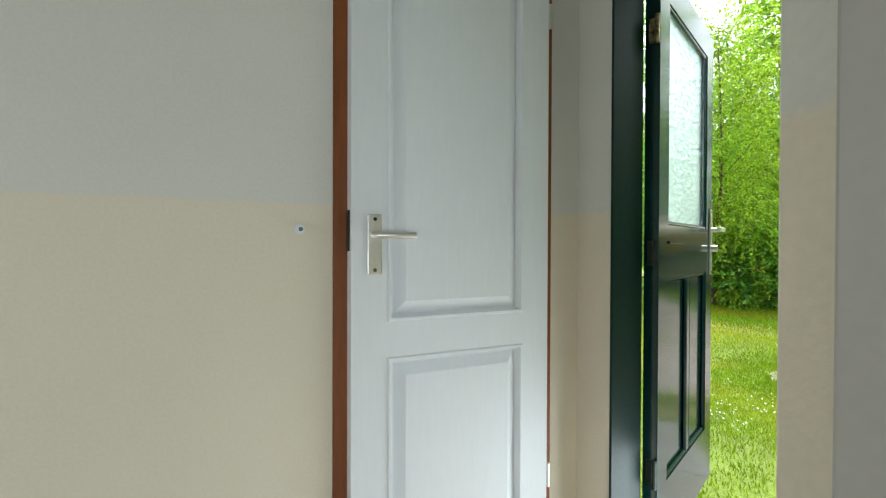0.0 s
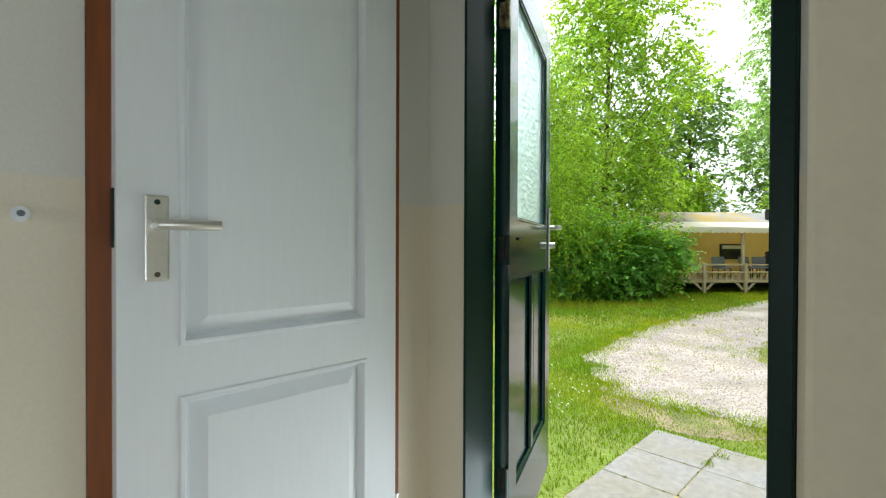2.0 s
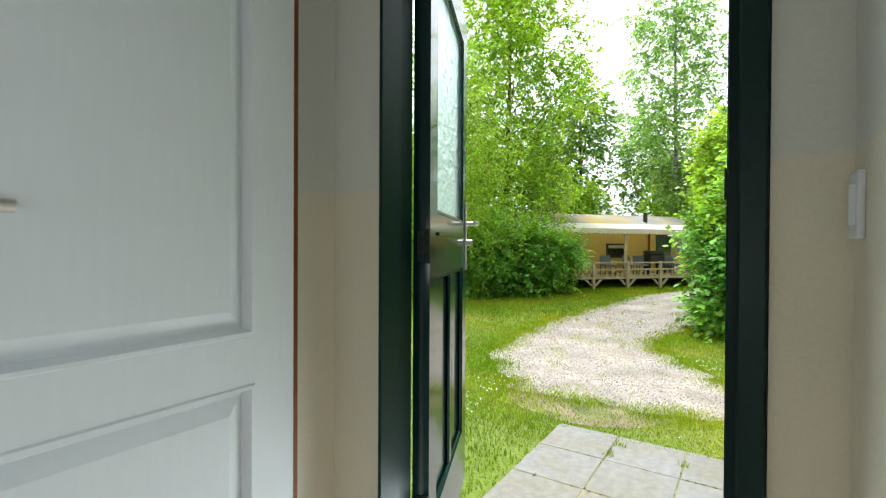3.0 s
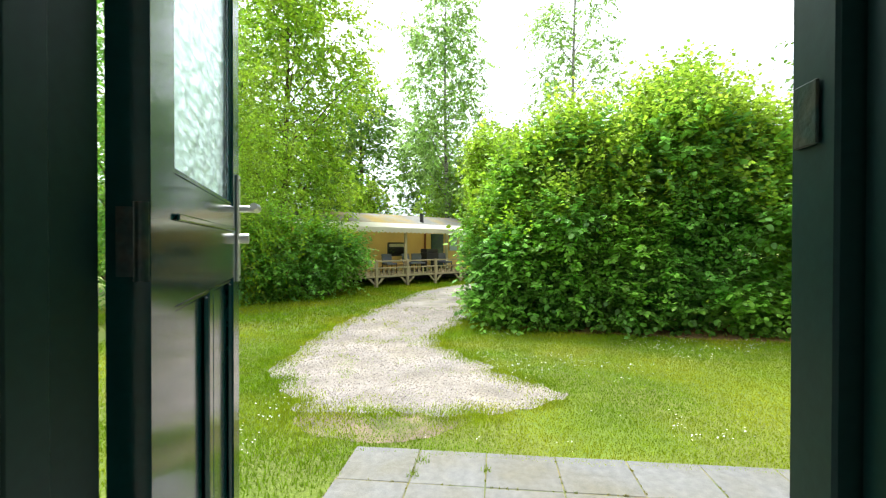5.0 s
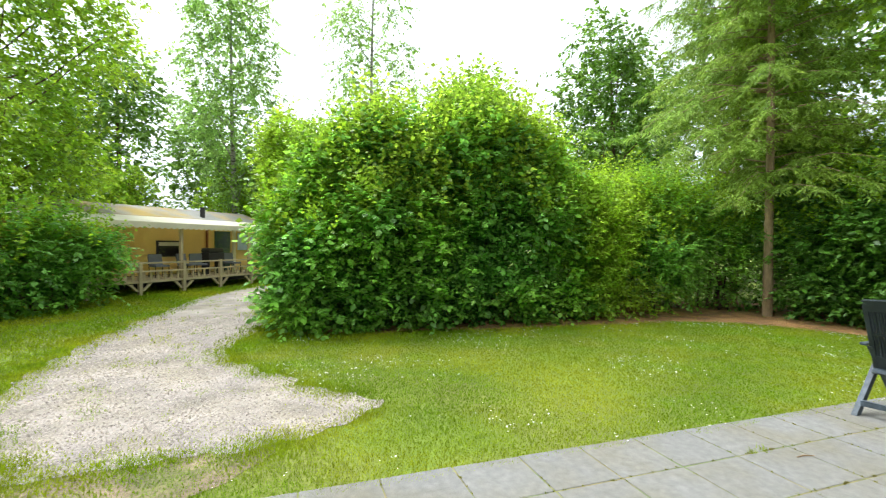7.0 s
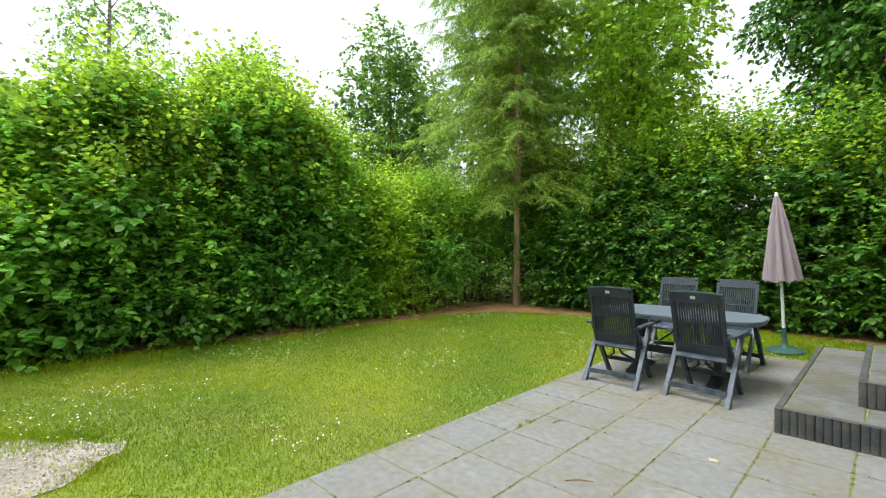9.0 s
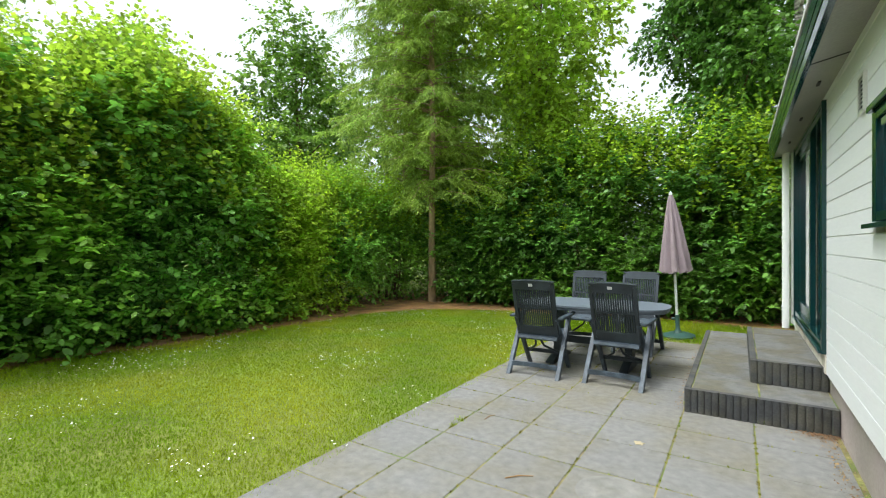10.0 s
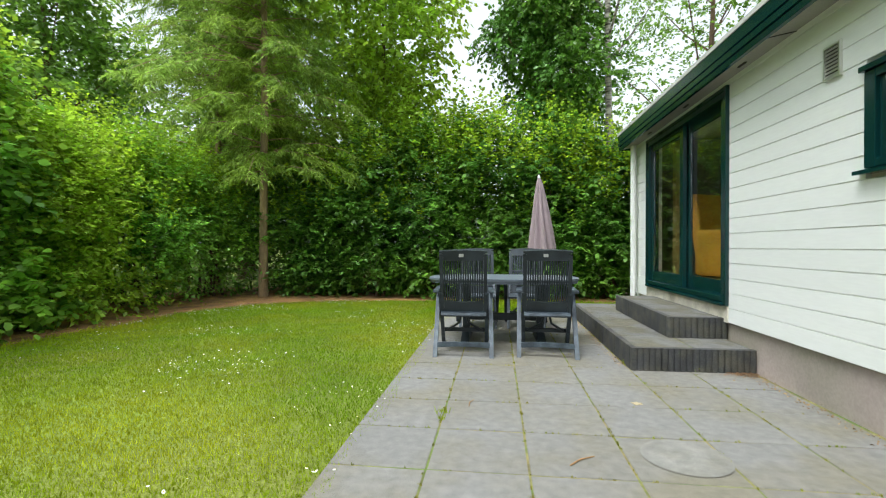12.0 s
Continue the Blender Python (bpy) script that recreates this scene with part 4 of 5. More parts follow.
def daisies(n, bounds, seed):
    rng = np.random.default_rng(seed)
    x = rng.uniform(bounds[0], bounds[1], n)
    y = rng.uniform(bounds[2], bounds[3], n)
    d = np.array([noise.noise((a * 0.8, b * 0.8, 2)) + 0.5 * noise.noise((a * 2.7, b * 2.7, 6)) for a, b in zip(x, y)])
    k = (d + 0.10 * rng.normal(0, 1, n) > 0.16 + 0.05 * np.clip(x + 7.2, -1, 4)) & ~inside(x, y, GRAVEL) & ~inside(x, y, EARTH) & edge_patio(x, y, rng) & ~inside(x, y, LITTER)
    x, y = x[k], y[k]
    n = len(x)
    vs, cs = [], []
    for a, b in zip(x, y):
        z, r = rng.uniform(0.02, 0.035), rng.uniform(0.0045, 0.008)
        tx, ty = rng.normal(0, 0.35, 2)
        for rad, lst, dz in ((r, vs, 0), (r * 0.38, cs, 0.002)):
            lst.append([(a + rad * math.cos(q), b + rad * math.sin(q), z + dz + rad * (tx * math.cos(q) + ty * math.sin(q))) for q in np.linspace(0, 6.283, 7)[:6]])
    tagged(new("daisies", quads_mesh("daisies", np.array(vs).reshape(-1, 3), M_DAISY, 6)), "white daisies scattered over the lawn", "flowers", kind="stuff")
    tagged(new("daisy_centres", quads_mesh("daisy_centres", np.array(cs).reshape(-1, 3), M_DAISYC, 6)), "yellow centres of the lawn daisies", "flowers", kind="stuff")


daisies(9500, (-8.2, -2.7, -2.5, 9.8), 3)

def debris(spans, n, label):
    """Dry brown leaf crumbs lying along edges: spans of (x, y, x, y, spread)."""
    rng = np.random.default_rng(12)
    vs = []
    for x0, y0, x1, y1, sp in spans:
        f = rng.random(n)
        x = x0 + (x1 - x0) * f + rng.normal(0, sp, n)
        y = y0 + (y1 - y0) * f + rng.normal(0, sp, n)
        a, s = rng.uniform(0, 6.28, n), rng.uniform(0.004, 0.012, n)
        v = np.zeros((n, 4, 3))
        for k in range(4):
            q = a + k * 1.57
            r = s * (1.0 if k % 2 == 0 else 0.55)
            v[:, k] = np.stack([x + r * np.cos(q), y + r * np.sin(q), 0.003 + rng.uniform(0, 0.012, n)], 1)
        vs.append(v.reshape(-1, 3))
    o = new("leaf_debris", quads_mesh("leaf_debris", np.concatenate(vs), M_CRUMB))
    return tagged(o, label, "leaf litter", kind="stuff")


M_CRUMB = mat("dry_leaf_crumbs", (0.22, 0.12, 0.055), 0.9, 0.2, 5, 30, 0, isl=0.5, second=(0.30, 0.21, 0.09), patch=3)
debris([(-0.06, 2.0, -0.05, 4.8, 0.035), (-1.03, 4.9, -1.03, 7.9, 0.03), (-0.12, 4.75, -0.05, 4.83, 0.06), (-2.0, 8.0, -0.4, 8.2, 0.12), (-7.2, 8.2, -6.2, 9.3, 0.2), (-6.2, 9.3, -3.5, 9.85, 0.17), (-7.5, 5.0, -7.2, 8.2, 0.12)], 420, "dry brown leaf crumbs along the wall and the steps")

# slabs of the terrace
part("round_mark", flat_bm([(-1.19 + 0.215 * math.cos(q), 3.13 + 0.21 * math.sin(q)) for q in np.linspace(0, 6.283, 33)[:32]], 0.0035),
     mat("paler_worn_concrete", (0.203, 0.194, 0.174), 0.85, 0.2, 12, 200, 0.8, second=(0.175, 0.165, 0.14), patch=5), pat, "pale round mark left by a pot")
slab_meshes = []
for i in range(4):
    slab_meshes.append(mesh_of("slab", box_bm(-SL / 2 + 0.005, SL / 2 - 0.005, -SL / 2 + 0.003, SL / 2 - 0.003, -0.045, 0, 0.004), M_SLAB))
for i in range(6):
    for j in range(17):
        o = shared("slab", slab_meshes[(i * 7 + j * 3) % 4], pat, (PX + SL * (i + 0.5), PY + 0.5 * (j + 0.5), random.uniform(-0.0015, 0.0015)),
                   (random.uniform(-0.003, 0.003), random.uniform(-0.003, 0.003), random.uniform(-0.008, 0.008)))
# ---- trees, shrubs and hedges ----
def unit(v):
    return v / np.maximum(np.linalg.norm(v, axis=-1, keepdims=True), 1e-6)


def leaves_on(rng, start, way, length, count, ll, lw, droop=0.35, flat=0.75, rounded=False):
    """Leaves set along shoots: start and way (n, 3), count leaves each of ll by lw metres."""
    n = len(start)
    f = (np.arange(count) + rng.random((n, count))) / count
    L = length[:, None] if isinstance(length, np.ndarray) else length
    pos = start[:, None] + way[:, None] * (f * L)[..., None]
    pos[..., 2] -= droop * (f ** 2) * L * 0.5
    up = np.array([0, 0, 1.0])
    side = unit(np.cross(way, up) + 1e-4)
    sgn = np.where(np.arange(count) % 2 == 0, 1.0, -1.0)
    axis = unit(side[:, None] * sgn[None, :, None] * 0.8 + way[:, None] * 0.6 + rng.normal(0, 0.35, (n, count, 3)) + np.array([0, 0, -droop * 0.6]))
    nrm = unit(up * flat + rng.normal(0, 0.45, (n, count, 3)))
    s = unit(np.cross(axis, nrm))
    k = rng.uniform(0.6, 1.25, (n, count, 1))
    a, b = axis * ll * k, s * lw * 0.5 * k
    sag = np.array([0, 0, -1.0]) * (ll * 0.18) * k
    if rounded:
        v = np.stack([pos, pos + a * 0.28 + b * 0.92, pos + a * 0.68 + b * 0.8 + sag * 0.4, pos + a + sag,
                      pos + a * 0.68 - b * 0.8 + sag * 0.4, pos + a * 0.28 - b * 0.92], 2)
    else:
        v = np.stack([pos, pos + a * 0.45 + b, pos + a + sag, pos + a * 0.45 - b], 2)
    return v.reshape(-1, 3)


def lobe_shoots(rng, lobes, n, inner=0.35, lift=0.5):
    """Shoot starts and directions in the outer parts of a set of lobes (x, y, z, rx, ry, rz)."""
    lb = np.array(lobes, float)
    w = (lb[:, 3] * lb[:, 4] + lb[:, 3] * lb[:, 5] + lb[:, 4] * lb[:, 5])
    pick = rng.choice(len(lb), n, p=w / w.sum())
    d = unit(rng.normal(0, 1, (n, 3)))
    r = 1 - (1 - inner) * rng.random(n) ** 1.6
    bump = 1 + 0.16 * np.sin(d[:, 0] * 5 + pick) * np.cos(d[:, 1] * 6 + pick * 2) + 0.10 * np.sin(d[:, 2] * 9 + pick)
    p = lb[pick, :3] + d * lb[pick, 3:] * (r * bump)[:, None]
    keep = p[:, 2] > 0.06
    way = unit(d * 0.8 + np.array([0, 0, lift]) + rng.normal(0, 0.45, (n, 3)))
    return p[keep], way[keep]


def stems(th, rng, base, lobes, r0, n):
    """Bent stems from the ground up into the lobes."""
    for i in range(n):
        bm = bmesh.new()
        l = lobes[i % len(lobes)]
        b = Vector((base[0] + rng.normal(0, 0.22), base[1] + rng.normal(0, 0.22), -0.05))
        t = Vector((l[0] + rng.normal(0, l[3] * 0.3), l[1] + rng.normal(0, l[4] * 0.3), l[2] + l[5] * rng.uniform(0.0, 0.6)))
        m = (b + t) / 2 + Vector((rng.normal(0, 0.15), rng.normal(0, 0.15), 0.15))
        tube_bm([b, b.lerp(m, 0.5), m, m.lerp(t, 0.5), t], [r0, r0 * 0.8, r0 * 0.6, r0 * 0.4, r0 * 0.15], 6, bm)
        part("stem", bm, M_BARK, th)


def shrub(name, label, base, lobes, leaf, ll, lw, shoots, per, seed, category="shrub", r0=0.03, ns=9, group="", length=0.45, inner=0.35, lift=0.35, droop=0.35, fresh=0.75, fresh_leaf=None, rounded=False):
    rng = np.random.default_rng(seed)
    th = thing(name, label, category, pose(base[0], base[1], 0), group)
    off = np.array([base[0], base[1], 0])
    loc = [(l[0] - base[0], l[1] - base[1], *l[2:]) for l in lobes]
    stem_lobes = list(loc)
    for l in stem_lobes:
        for i in range(7):
            d = rng.normal(0, 1, 3)
            d[2] = abs(d[2]) * 0.9 - 0.25
            d /= np.linalg.norm(d)
            q = rng.uniform(0.26, 0.42)
            loc.append((l[0] + d[0] * l[3] * 0.95, l[1] + d[1] * l[4] * 0.95, max(0.3, l[2] + d[2] * l[5] * 0.98), l[3] * q, l[4] * q, l[5] * q * 0.75))
    shoots = int(shoots * 1.45)
    stems(th, rng, (0, 0), stem_lobes, r0, ns)
    p, w = lobe_shoots(rng, loc, shoots, inner, lift)
    v = leaves_on(rng, p, w, length * rng.uniform(0.6, 1.4, len(p)), per, ll, lw, droop, 1.25, rounded)
    o = new("foliage", quads_mesh("foliage", v, leaf, 6 if rounded else 4))
    o.parent = th
    if fresh:
        bright_top_shoots(th, rng, loc, int(shoots * fresh), ll * 0.9, lw * 0.85, fresh_leaf or M_MIXLEAF)
    return th


def bright_top_shoots(th, rng, lobes, n, ll, lw, material, length=0.95):
    """Fresh upright shoots over a shrub's top, their pale leaves also standing in for backlight."""
    lb = np.array(lobes, float)
    top = (lb[:, 2] + lb[:, 5]).max()
    pick = rng.choice(len(lb), n, p=(lb[:, 3] * lb[:, 4]) / (lb[:, 3] * lb[:, 4]).sum())
    d = rng.normal(0, 1, (n, 3))
    d[:, 2] = np.abs(d[:, 2]) * 0.9
    d = unit(d)
    p = lb[pick, :3] + d * lb[pick, 3:] * rng.uniform(0.6, 1.0, (n, 1))
    keep = rng.random(n) < np.clip((p[:, 2] / top - 0.36) * 2.6, 0, 1)
    p, d = p[keep], d[keep]
    w = unit(d * 0.45 + np.array([0, 0, 0.95]) + rng.normal(0, 0.25, (len(p), 3)))
    v = leaves_on(rng, p, w, length * rng.uniform(0.4, 1.3, len(p)), 11, ll, lw, 0.25, 0.55)
    o = new("young_growth", quads_mesh("young_growth", v, material))
    o.parent = th
    tagged(o, "fresh growth over the top, paler to carry the sky's backlight", kind="stuff")


def tree(name, label, base, height, crown, leaf, bark, ll, lw, shoots, per, seed, r0=0.14, lobes_n=16, lean=(0, 0), category="tree", group="",
         droop=0.4, sparse=0.3, length=0.7, lobe=0.42, shape=1.0):
    """A trunk, limbs and a crown of leafy lobes. crown: height of its foot, its greatest radius."""
    rng = np.random.default_rng(seed)
    th = thing(name, label, category, pose(base[0], base[1], 0), group)
    z0, rad = crown
    top = Vector((lean[0], lean[1], height * 0.96))

    def axis_at(z):
        f = z / height
        return Vector((lean[0] * f + 0.12 * math.sin(f * 5 + seed), lean[1] * f + 0.12 * math.cos(f * 4 + seed), z))
    bm = tube_bm([axis_at(-0.1)] + [axis_at(height * i / 9) for i in range(1, 10)], [r0 * 1.25] + [r0 * (1 - 0.93 * (i / 9) ** 1.1) for i in range(1, 10)], 10)
    part("trunk", bm, bark, th, smooth=True)
    lobes = []
    for i in range(lobes_n):
        f = (i + 0.5) / lobes_n
        z = z0 + (height - z0) * f
        prof = math.sin(math.pi * (0.12 + 0.84 * f ** shape)) ** 0.75
        a = i * 2.4 + rng.normal(0, 0.4)
        rr = rad * prof * rng.uniform(0.35, 0.78)
        s = rad * lobe * rng.uniform(0.7, 1.25) * (0.55 + 0.5 * prof)
        c = axis_at(z) + Vector((rr * math.cos(a), rr * math.sin(a), rng.normal(0, 0.2)))
        lobes.append((c.x, c.y, c.z, s, s, s * 0.8))
        st = axis_at(max(z0 * 0.6, z - rr * 0.9 - 0.3))
        m = st.lerp(c, 0.55) + Vector((0, 0, -0.08 * rr))
        lim = bmesh.new()
        tube_bm([st, st.lerp(m, 0.5), m, c, c + (c - st) * 0.3], [r0 * 0.32 * (1.2 - f), r0 * 0.27 * (1.2 - f), r0 * 0.2 * (1.2 - f), r0 * 0.1, r0 * 0.03], 5, lim)
        part("limb", lim, bark, th)
    p, w = lobe_shoots(rng, lobes, shoots, sparse, 0.15)
    v = leaves_on(rng, p, w, length * rng.uniform(0.5, 1.4, len(p)), per, ll, lw, droop, 0.5)
    o = new("crown", quads_mesh("crown", v, leaf))
    o.parent = th
    return th


def conifer(name, label, base, height, foot, rad, seed, tiers=34):
    """A feathery conifer: a straight trunk, tiers of drooping boughs, each with hanging sprays of needles."""
    rng = np.random.default_rng(seed)
    th = thing(name, label, "tree", pose(base[0], base[1], 0))
    part("trunk", tube_bm([(0, 0, -0.1), (0.01, 0, 1.5), (0.03, 0.02, 4), (0, 0.05, height * 0.7), (0, 0.05, height)], [0.105, 0.085, 0.075, 0.05, 0.01], 12), M_REDBARK, th, smooth=True)
    bm = bmesh.new()
    P, D, LN = [], [], []
    for i in range(tiers):
        f = i / (tiers - 1)
        z = foot + (height - foot) * f
        R = rad * (1 - f) ** 0.62 * (0.75 + 0.25 * min(1, f * 6)) + 0.15
        for k in range(7):
            a = rng.uniform(0, 6.28)
            r = R * rng.uniform(0.5, 1.15)
            d = Vector((math.cos(a), math.sin(a), 0))
            rise, sag, zz = rng.uniform(0.0, 0.5), rng.uniform(0.15, 0.6), z + rng.uniform(-0.2, 0.2)
            pts = [Vector((0, 0, zz)) + d * (r * u) + Vector((0, 0, rise * r * u - sag * r * u * u)) for u in (0, 0.3, 0.6, 0.85, 1.0)]
            tube_bm(pts, [0.018, 0.014, 0.010, 0.006, 0.002], 4, bm)
            m = int(26 * r / rad) + 6
            for u in rng.uniform(0.12, 1.02, m):
                q = Vector((0, 0, zz)) + d * (r * u) + Vector((0, 0, rise * r * u - sag * r * u * u))
                sd = Vector((-d.y, d.x, 0)) * rng.choice((-1, 1))
                w = (sd * rng.uniform(0.4, 1.0) + d * rng.uniform(0.3, 0.9) + Vector((0, 0, rng.uniform(-0.5, 0.15)))).normalized()
                P.append(q)
                D.append(w)
                LN.append(rng.uniform(0.25, 0.6) * (0.6 + 0.4 * (1 - f)))
    tagged(part("branchwork", bm, M_REDBARK, th), kind="stuff")
    P, D, LN = np.array(P), np.array(D), np.array(LN)
    v = leaves_on(rng, P, D, LN, 22, 0.12, 0.026, 0.9, 0.4)
    o = new("needles", quads_mesh("needles", v, M_NEEDLE))
    o.parent = th
    return th


HZ = "hedge shrubs along the lawn"
shrub("young_maple", "airy yellow-green young maple behind the hedge", (-12.9, 0.6), [(-12.9, 0.6, 1.6, 0.8, 0.8, 1.3), (-12.8, 0.55, 3.0, 0.75, 0.75, 1.0), (-13.0, 0.2, 3.7, 0.5, 0.5, 0.8)], M_MIXLEAF, 0.12, 0.09, 700, 10, 61, category="tree", fresh=0.9, fresh_leaf=M_LIME)
shrub("hazel_shrub", "broad green hazel shrub at the path's bend", (-8.9, 0.8), [(-8.95, 0.85, 1.2, 0.95, 0.9, 1.3), (-9.0, 1.15, 2.3, 0.7, 0.65, 0.9), (-8.7, 1.5, 0.8, 0.8, 0.9, 0.9), (-8.35, 1.0, 0.4, 0.55, 0.9, 0.5)], M_HAZEL, 0.108, 0.086, 1900, 11, 11, group=HZ, rounded=True, fresh=1.0)
shrub("hazel_shrub", "tall leafy hazel shrub in the hedge", (-9.1, 2.2), [(-9.0, 2.1, 1.6, 1.2, 1.0, 1.6), (-9.2, 2.2, 2.9, 0.9, 0.85, 1.0), (-8.7, 2.8, 0.8, 0.9, 0.9, 0.9), (-8.3, 2.6, 0.4, 0.55, 1.0, 0.5)], M_HAZEL, 0.108, 0.086, 2200, 11, 12, group=HZ, rounded=True, fresh=1.0, fresh_leaf=M_LIME)
shrub("hazel_shrub", "very tall rounded hazel shrub with bright top", (-9.4, 4.2), [(-9.2, 3.5, 1.9, 1.35, 1.2, 1.9), (-9.5, 4.4, 2.5, 1.4, 1.3, 1.6), (-9.1, 5.2, 1.6, 1.15, 1.1, 1.6), (-9.6, 4.1, 3.5, 1.0, 1.1, 0.95), (-9.5, 5.3, 3.1, 0.9, 1.0, 0.95), (-8.3, 4.4, 0.45, 0.6, 1.3, 0.55), (-8.4, 5.6, 0.4, 0.55, 0.8, 0.5)], M_HAZEL, 0.11, 0.09, 3900, 11, 13, group=HZ, rounded=True, ns=14, fresh=1.3, fresh_leaf=M_LIME)
shrub("lime_shrub", "lower yellow-green shrub in the hedge", (-9.3, 6.8), [(-9.1, 6.5, 1.2, 1.2, 1.0, 1.3), (-9.4, 7.3, 1.9, 1.2, 1.1, 1.1), (-8.3, 6.9, 0.4, 0.55, 1.0, 0.5)], M_LIME, 0.085, 0.06, 2000, 12, 14, group=HZ)
shrub("lime_shrub", "dense shrub beside the conifer in the hedge", (-9.2, 8.6), [(-9.0, 8.4, 1.3, 1.3, 1.1, 1.4), (-9.5, 9.2, 2.0, 1.2, 1.1, 1.3)], M_HAZEL, 0.085, 0.06, 1900, 12, 15, group=HZ)
BH = "shrubs of the back hedge"
for i, (x, h, lf_, s) in enumerate(((-6.1, 3.3, M_DARKLEAF, 21), (-4.9, 3.9, M_DARKLEAF, 22), (-3.6, 4.0, M_DARKLEAF, 23), (-2.4, 4.0, M_DARKLEAF, 24), (-1.1, 3.7, M_DARKLEAF, 25), (0.2, 3.3, M_DARKLEAF, 26), (1.5, 3.4, M_DARKLEAF, 27))):
    shrub("hedge_shrub", "dense dark green hornbeam shrub in the back hedge", (x, 11.0), [(x - 0.2, 11.0, h * 0.3, 0.95, 0.95, h * 0.36), (x + 0.15, 11.1, h * 0.66, 0.9, 0.85, h * 0.32), (x, 10.7, 0.5, 0.8, 0.65, 0.55)], lf_, 0.105, 0.075, 1300, 11, s, group=BH, ns=7, fresh=0.5, fresh_leaf=M_MIXLEAF)
shrub("lime_shrub", "low yellow-green shrub beneath the conifer", (-8.7, 10.2), [(-8.6, 10.2, 0.9, 1.0, 0.9, 1.1), (-9.2, 11.0, 1.6, 1.1, 1.0, 1.3)], M_HAZEL, 0.085, 0.06, 1300, 11, 16, group=HZ)
shrub("hedge_shrub", "dense dark green shrub behind the conifer", (-7.3, 11.6), [(-7.3, 11.6, 1.3, 1.0, 0.9, 1.6), (-7.2, 11.8, 2.6, 0.9, 0.8, 1.0)], M_DARKLEAF, 0.09, 0.065, 1200, 11, 28, group=BH, ns=7)
conifer("larch", "feathery pale green conifer with a bare reddish trunk", (-7.2, 10.1), 14.0, 2.9, 2.8, 31, 33)
conifer("larch", "paler feathery conifer standing behind the other", (-9.3, 11.7), 14.5, 3.4, 2.6, 44, 28)
tree("column_tree", "tall dark ivy-clad tree behind the hedge", (-0.9, 12.7), 11.5, (0.8, 1.42), M_DARKLEAF, M_BARK, 0.11, 0.085, 5200, 11, 32, lobes_n=26, length=0.45, droop=0.9, lobe=0.55, shape=0.7)
tree("maple", "slender young tree with bright green leaves behind the hedge", (-4.9, 12.1), 10.5, (4.0, 2.1), M_LIME, M_BARK, 0.14, 0.11, 1700, 10, 33, r0=0.07, lobes_n=18)
tree("birch", "slim birch with pale bark beside the bungalow's gable", (0.48, 11.6), 13.5, (6.2, 2.4), M_BIRCH, M_BIRCHBARK, 0.08, 0.055, 900, 12, 34, r0=0.105, lobes_n=16, droop=1.0)
tree("oak", "oak with bare spreading limbs behind the bungalow", (5.2, 17.5), 13.0, (4.5, 4.2), M_OAK, M_BARK, 0.14, 0.09, 1000, 11, 35, r0=0.2, lobes_n=16, sparse=0.5)
tree("oak", "dark oak rising behind the hedge", (-14.3, 11.6), 9.3, (2.5, 2.7), M_OAK, M_BARK, 0.17, 0.11, 1600, 11, 36, r0=0.16)
tree("oak", "tall leafy oak behind the conifer", (-10.5, 15.0), 11.0, (3.0, 2.6), M_OAK, M_BARK, 0.17, 0.11, 1500, 11, 37, r0=0.16)
tree("birch", "tall pale birch behind the trailer", (-25.8, -2.4), 17.0, (4.0, 2.8), M_BIRCH, M_BIRCHBARK, 0.18, 0.11, 1900, 10, 38, r0=0.16, lobes_n=20, droop=1.0)
tree("birch", "sparse tall birch seen above the hedge", (-23.4, 4.4), 17.5, (5.0, 2.3), M_BIRCH, M_BIRCHBARK, 0.16, 0.10, 900, 10, 39, r0=0.15, lobes_n=18, droop=1.0)
tree("oak", "tall oak beyond the path with a straight trunk", (-16.0, -7.4), 13.5, (2.5, 3.4), M_MIXLEAF, M_BARK, 0.15, 0.10, 3600, 11, 40, r0=0.15, lobes_n=32)
tree("willow", "light yellow-green shrubby tree near the front lawn", (-10.6, -6.9), 7.5, (0.6, 1.9), M_MIXLEAF, M_BARK, 0.085, 0.045, 2600, 12, 41, r0=0.07, lobes_n=20, droop=1.1, lobe=0.5, shape=0.7)
tree("willow", "dense green tree beside the front lawn", (-10.0, -9.2), 9.0, (0.8, 2.4), M_HAZEL, M_BARK, 0.10, 0.07, 2200, 12, 42, r0=0.08, lobes_n=20, lobe=0.5, shape=0.7)
shrub("rhododendron", "dark rounded shrub in front of the trailer", (-12.8, -4.9), [(-13.2, -4.75, 1.0, 0.95, 0.9, 1.15), (-12.2, -5.5, 1.1, 1.15, 1.05, 1.25), (-11.4, -6.3, 0.9, 1.0, 1.0, 1.1)], M_HAZEL, 0.115, 0.08, 1700, 11, 43, fresh=0.3, fresh_leaf=M_MIXLEAF, group="shrubs beside the path")
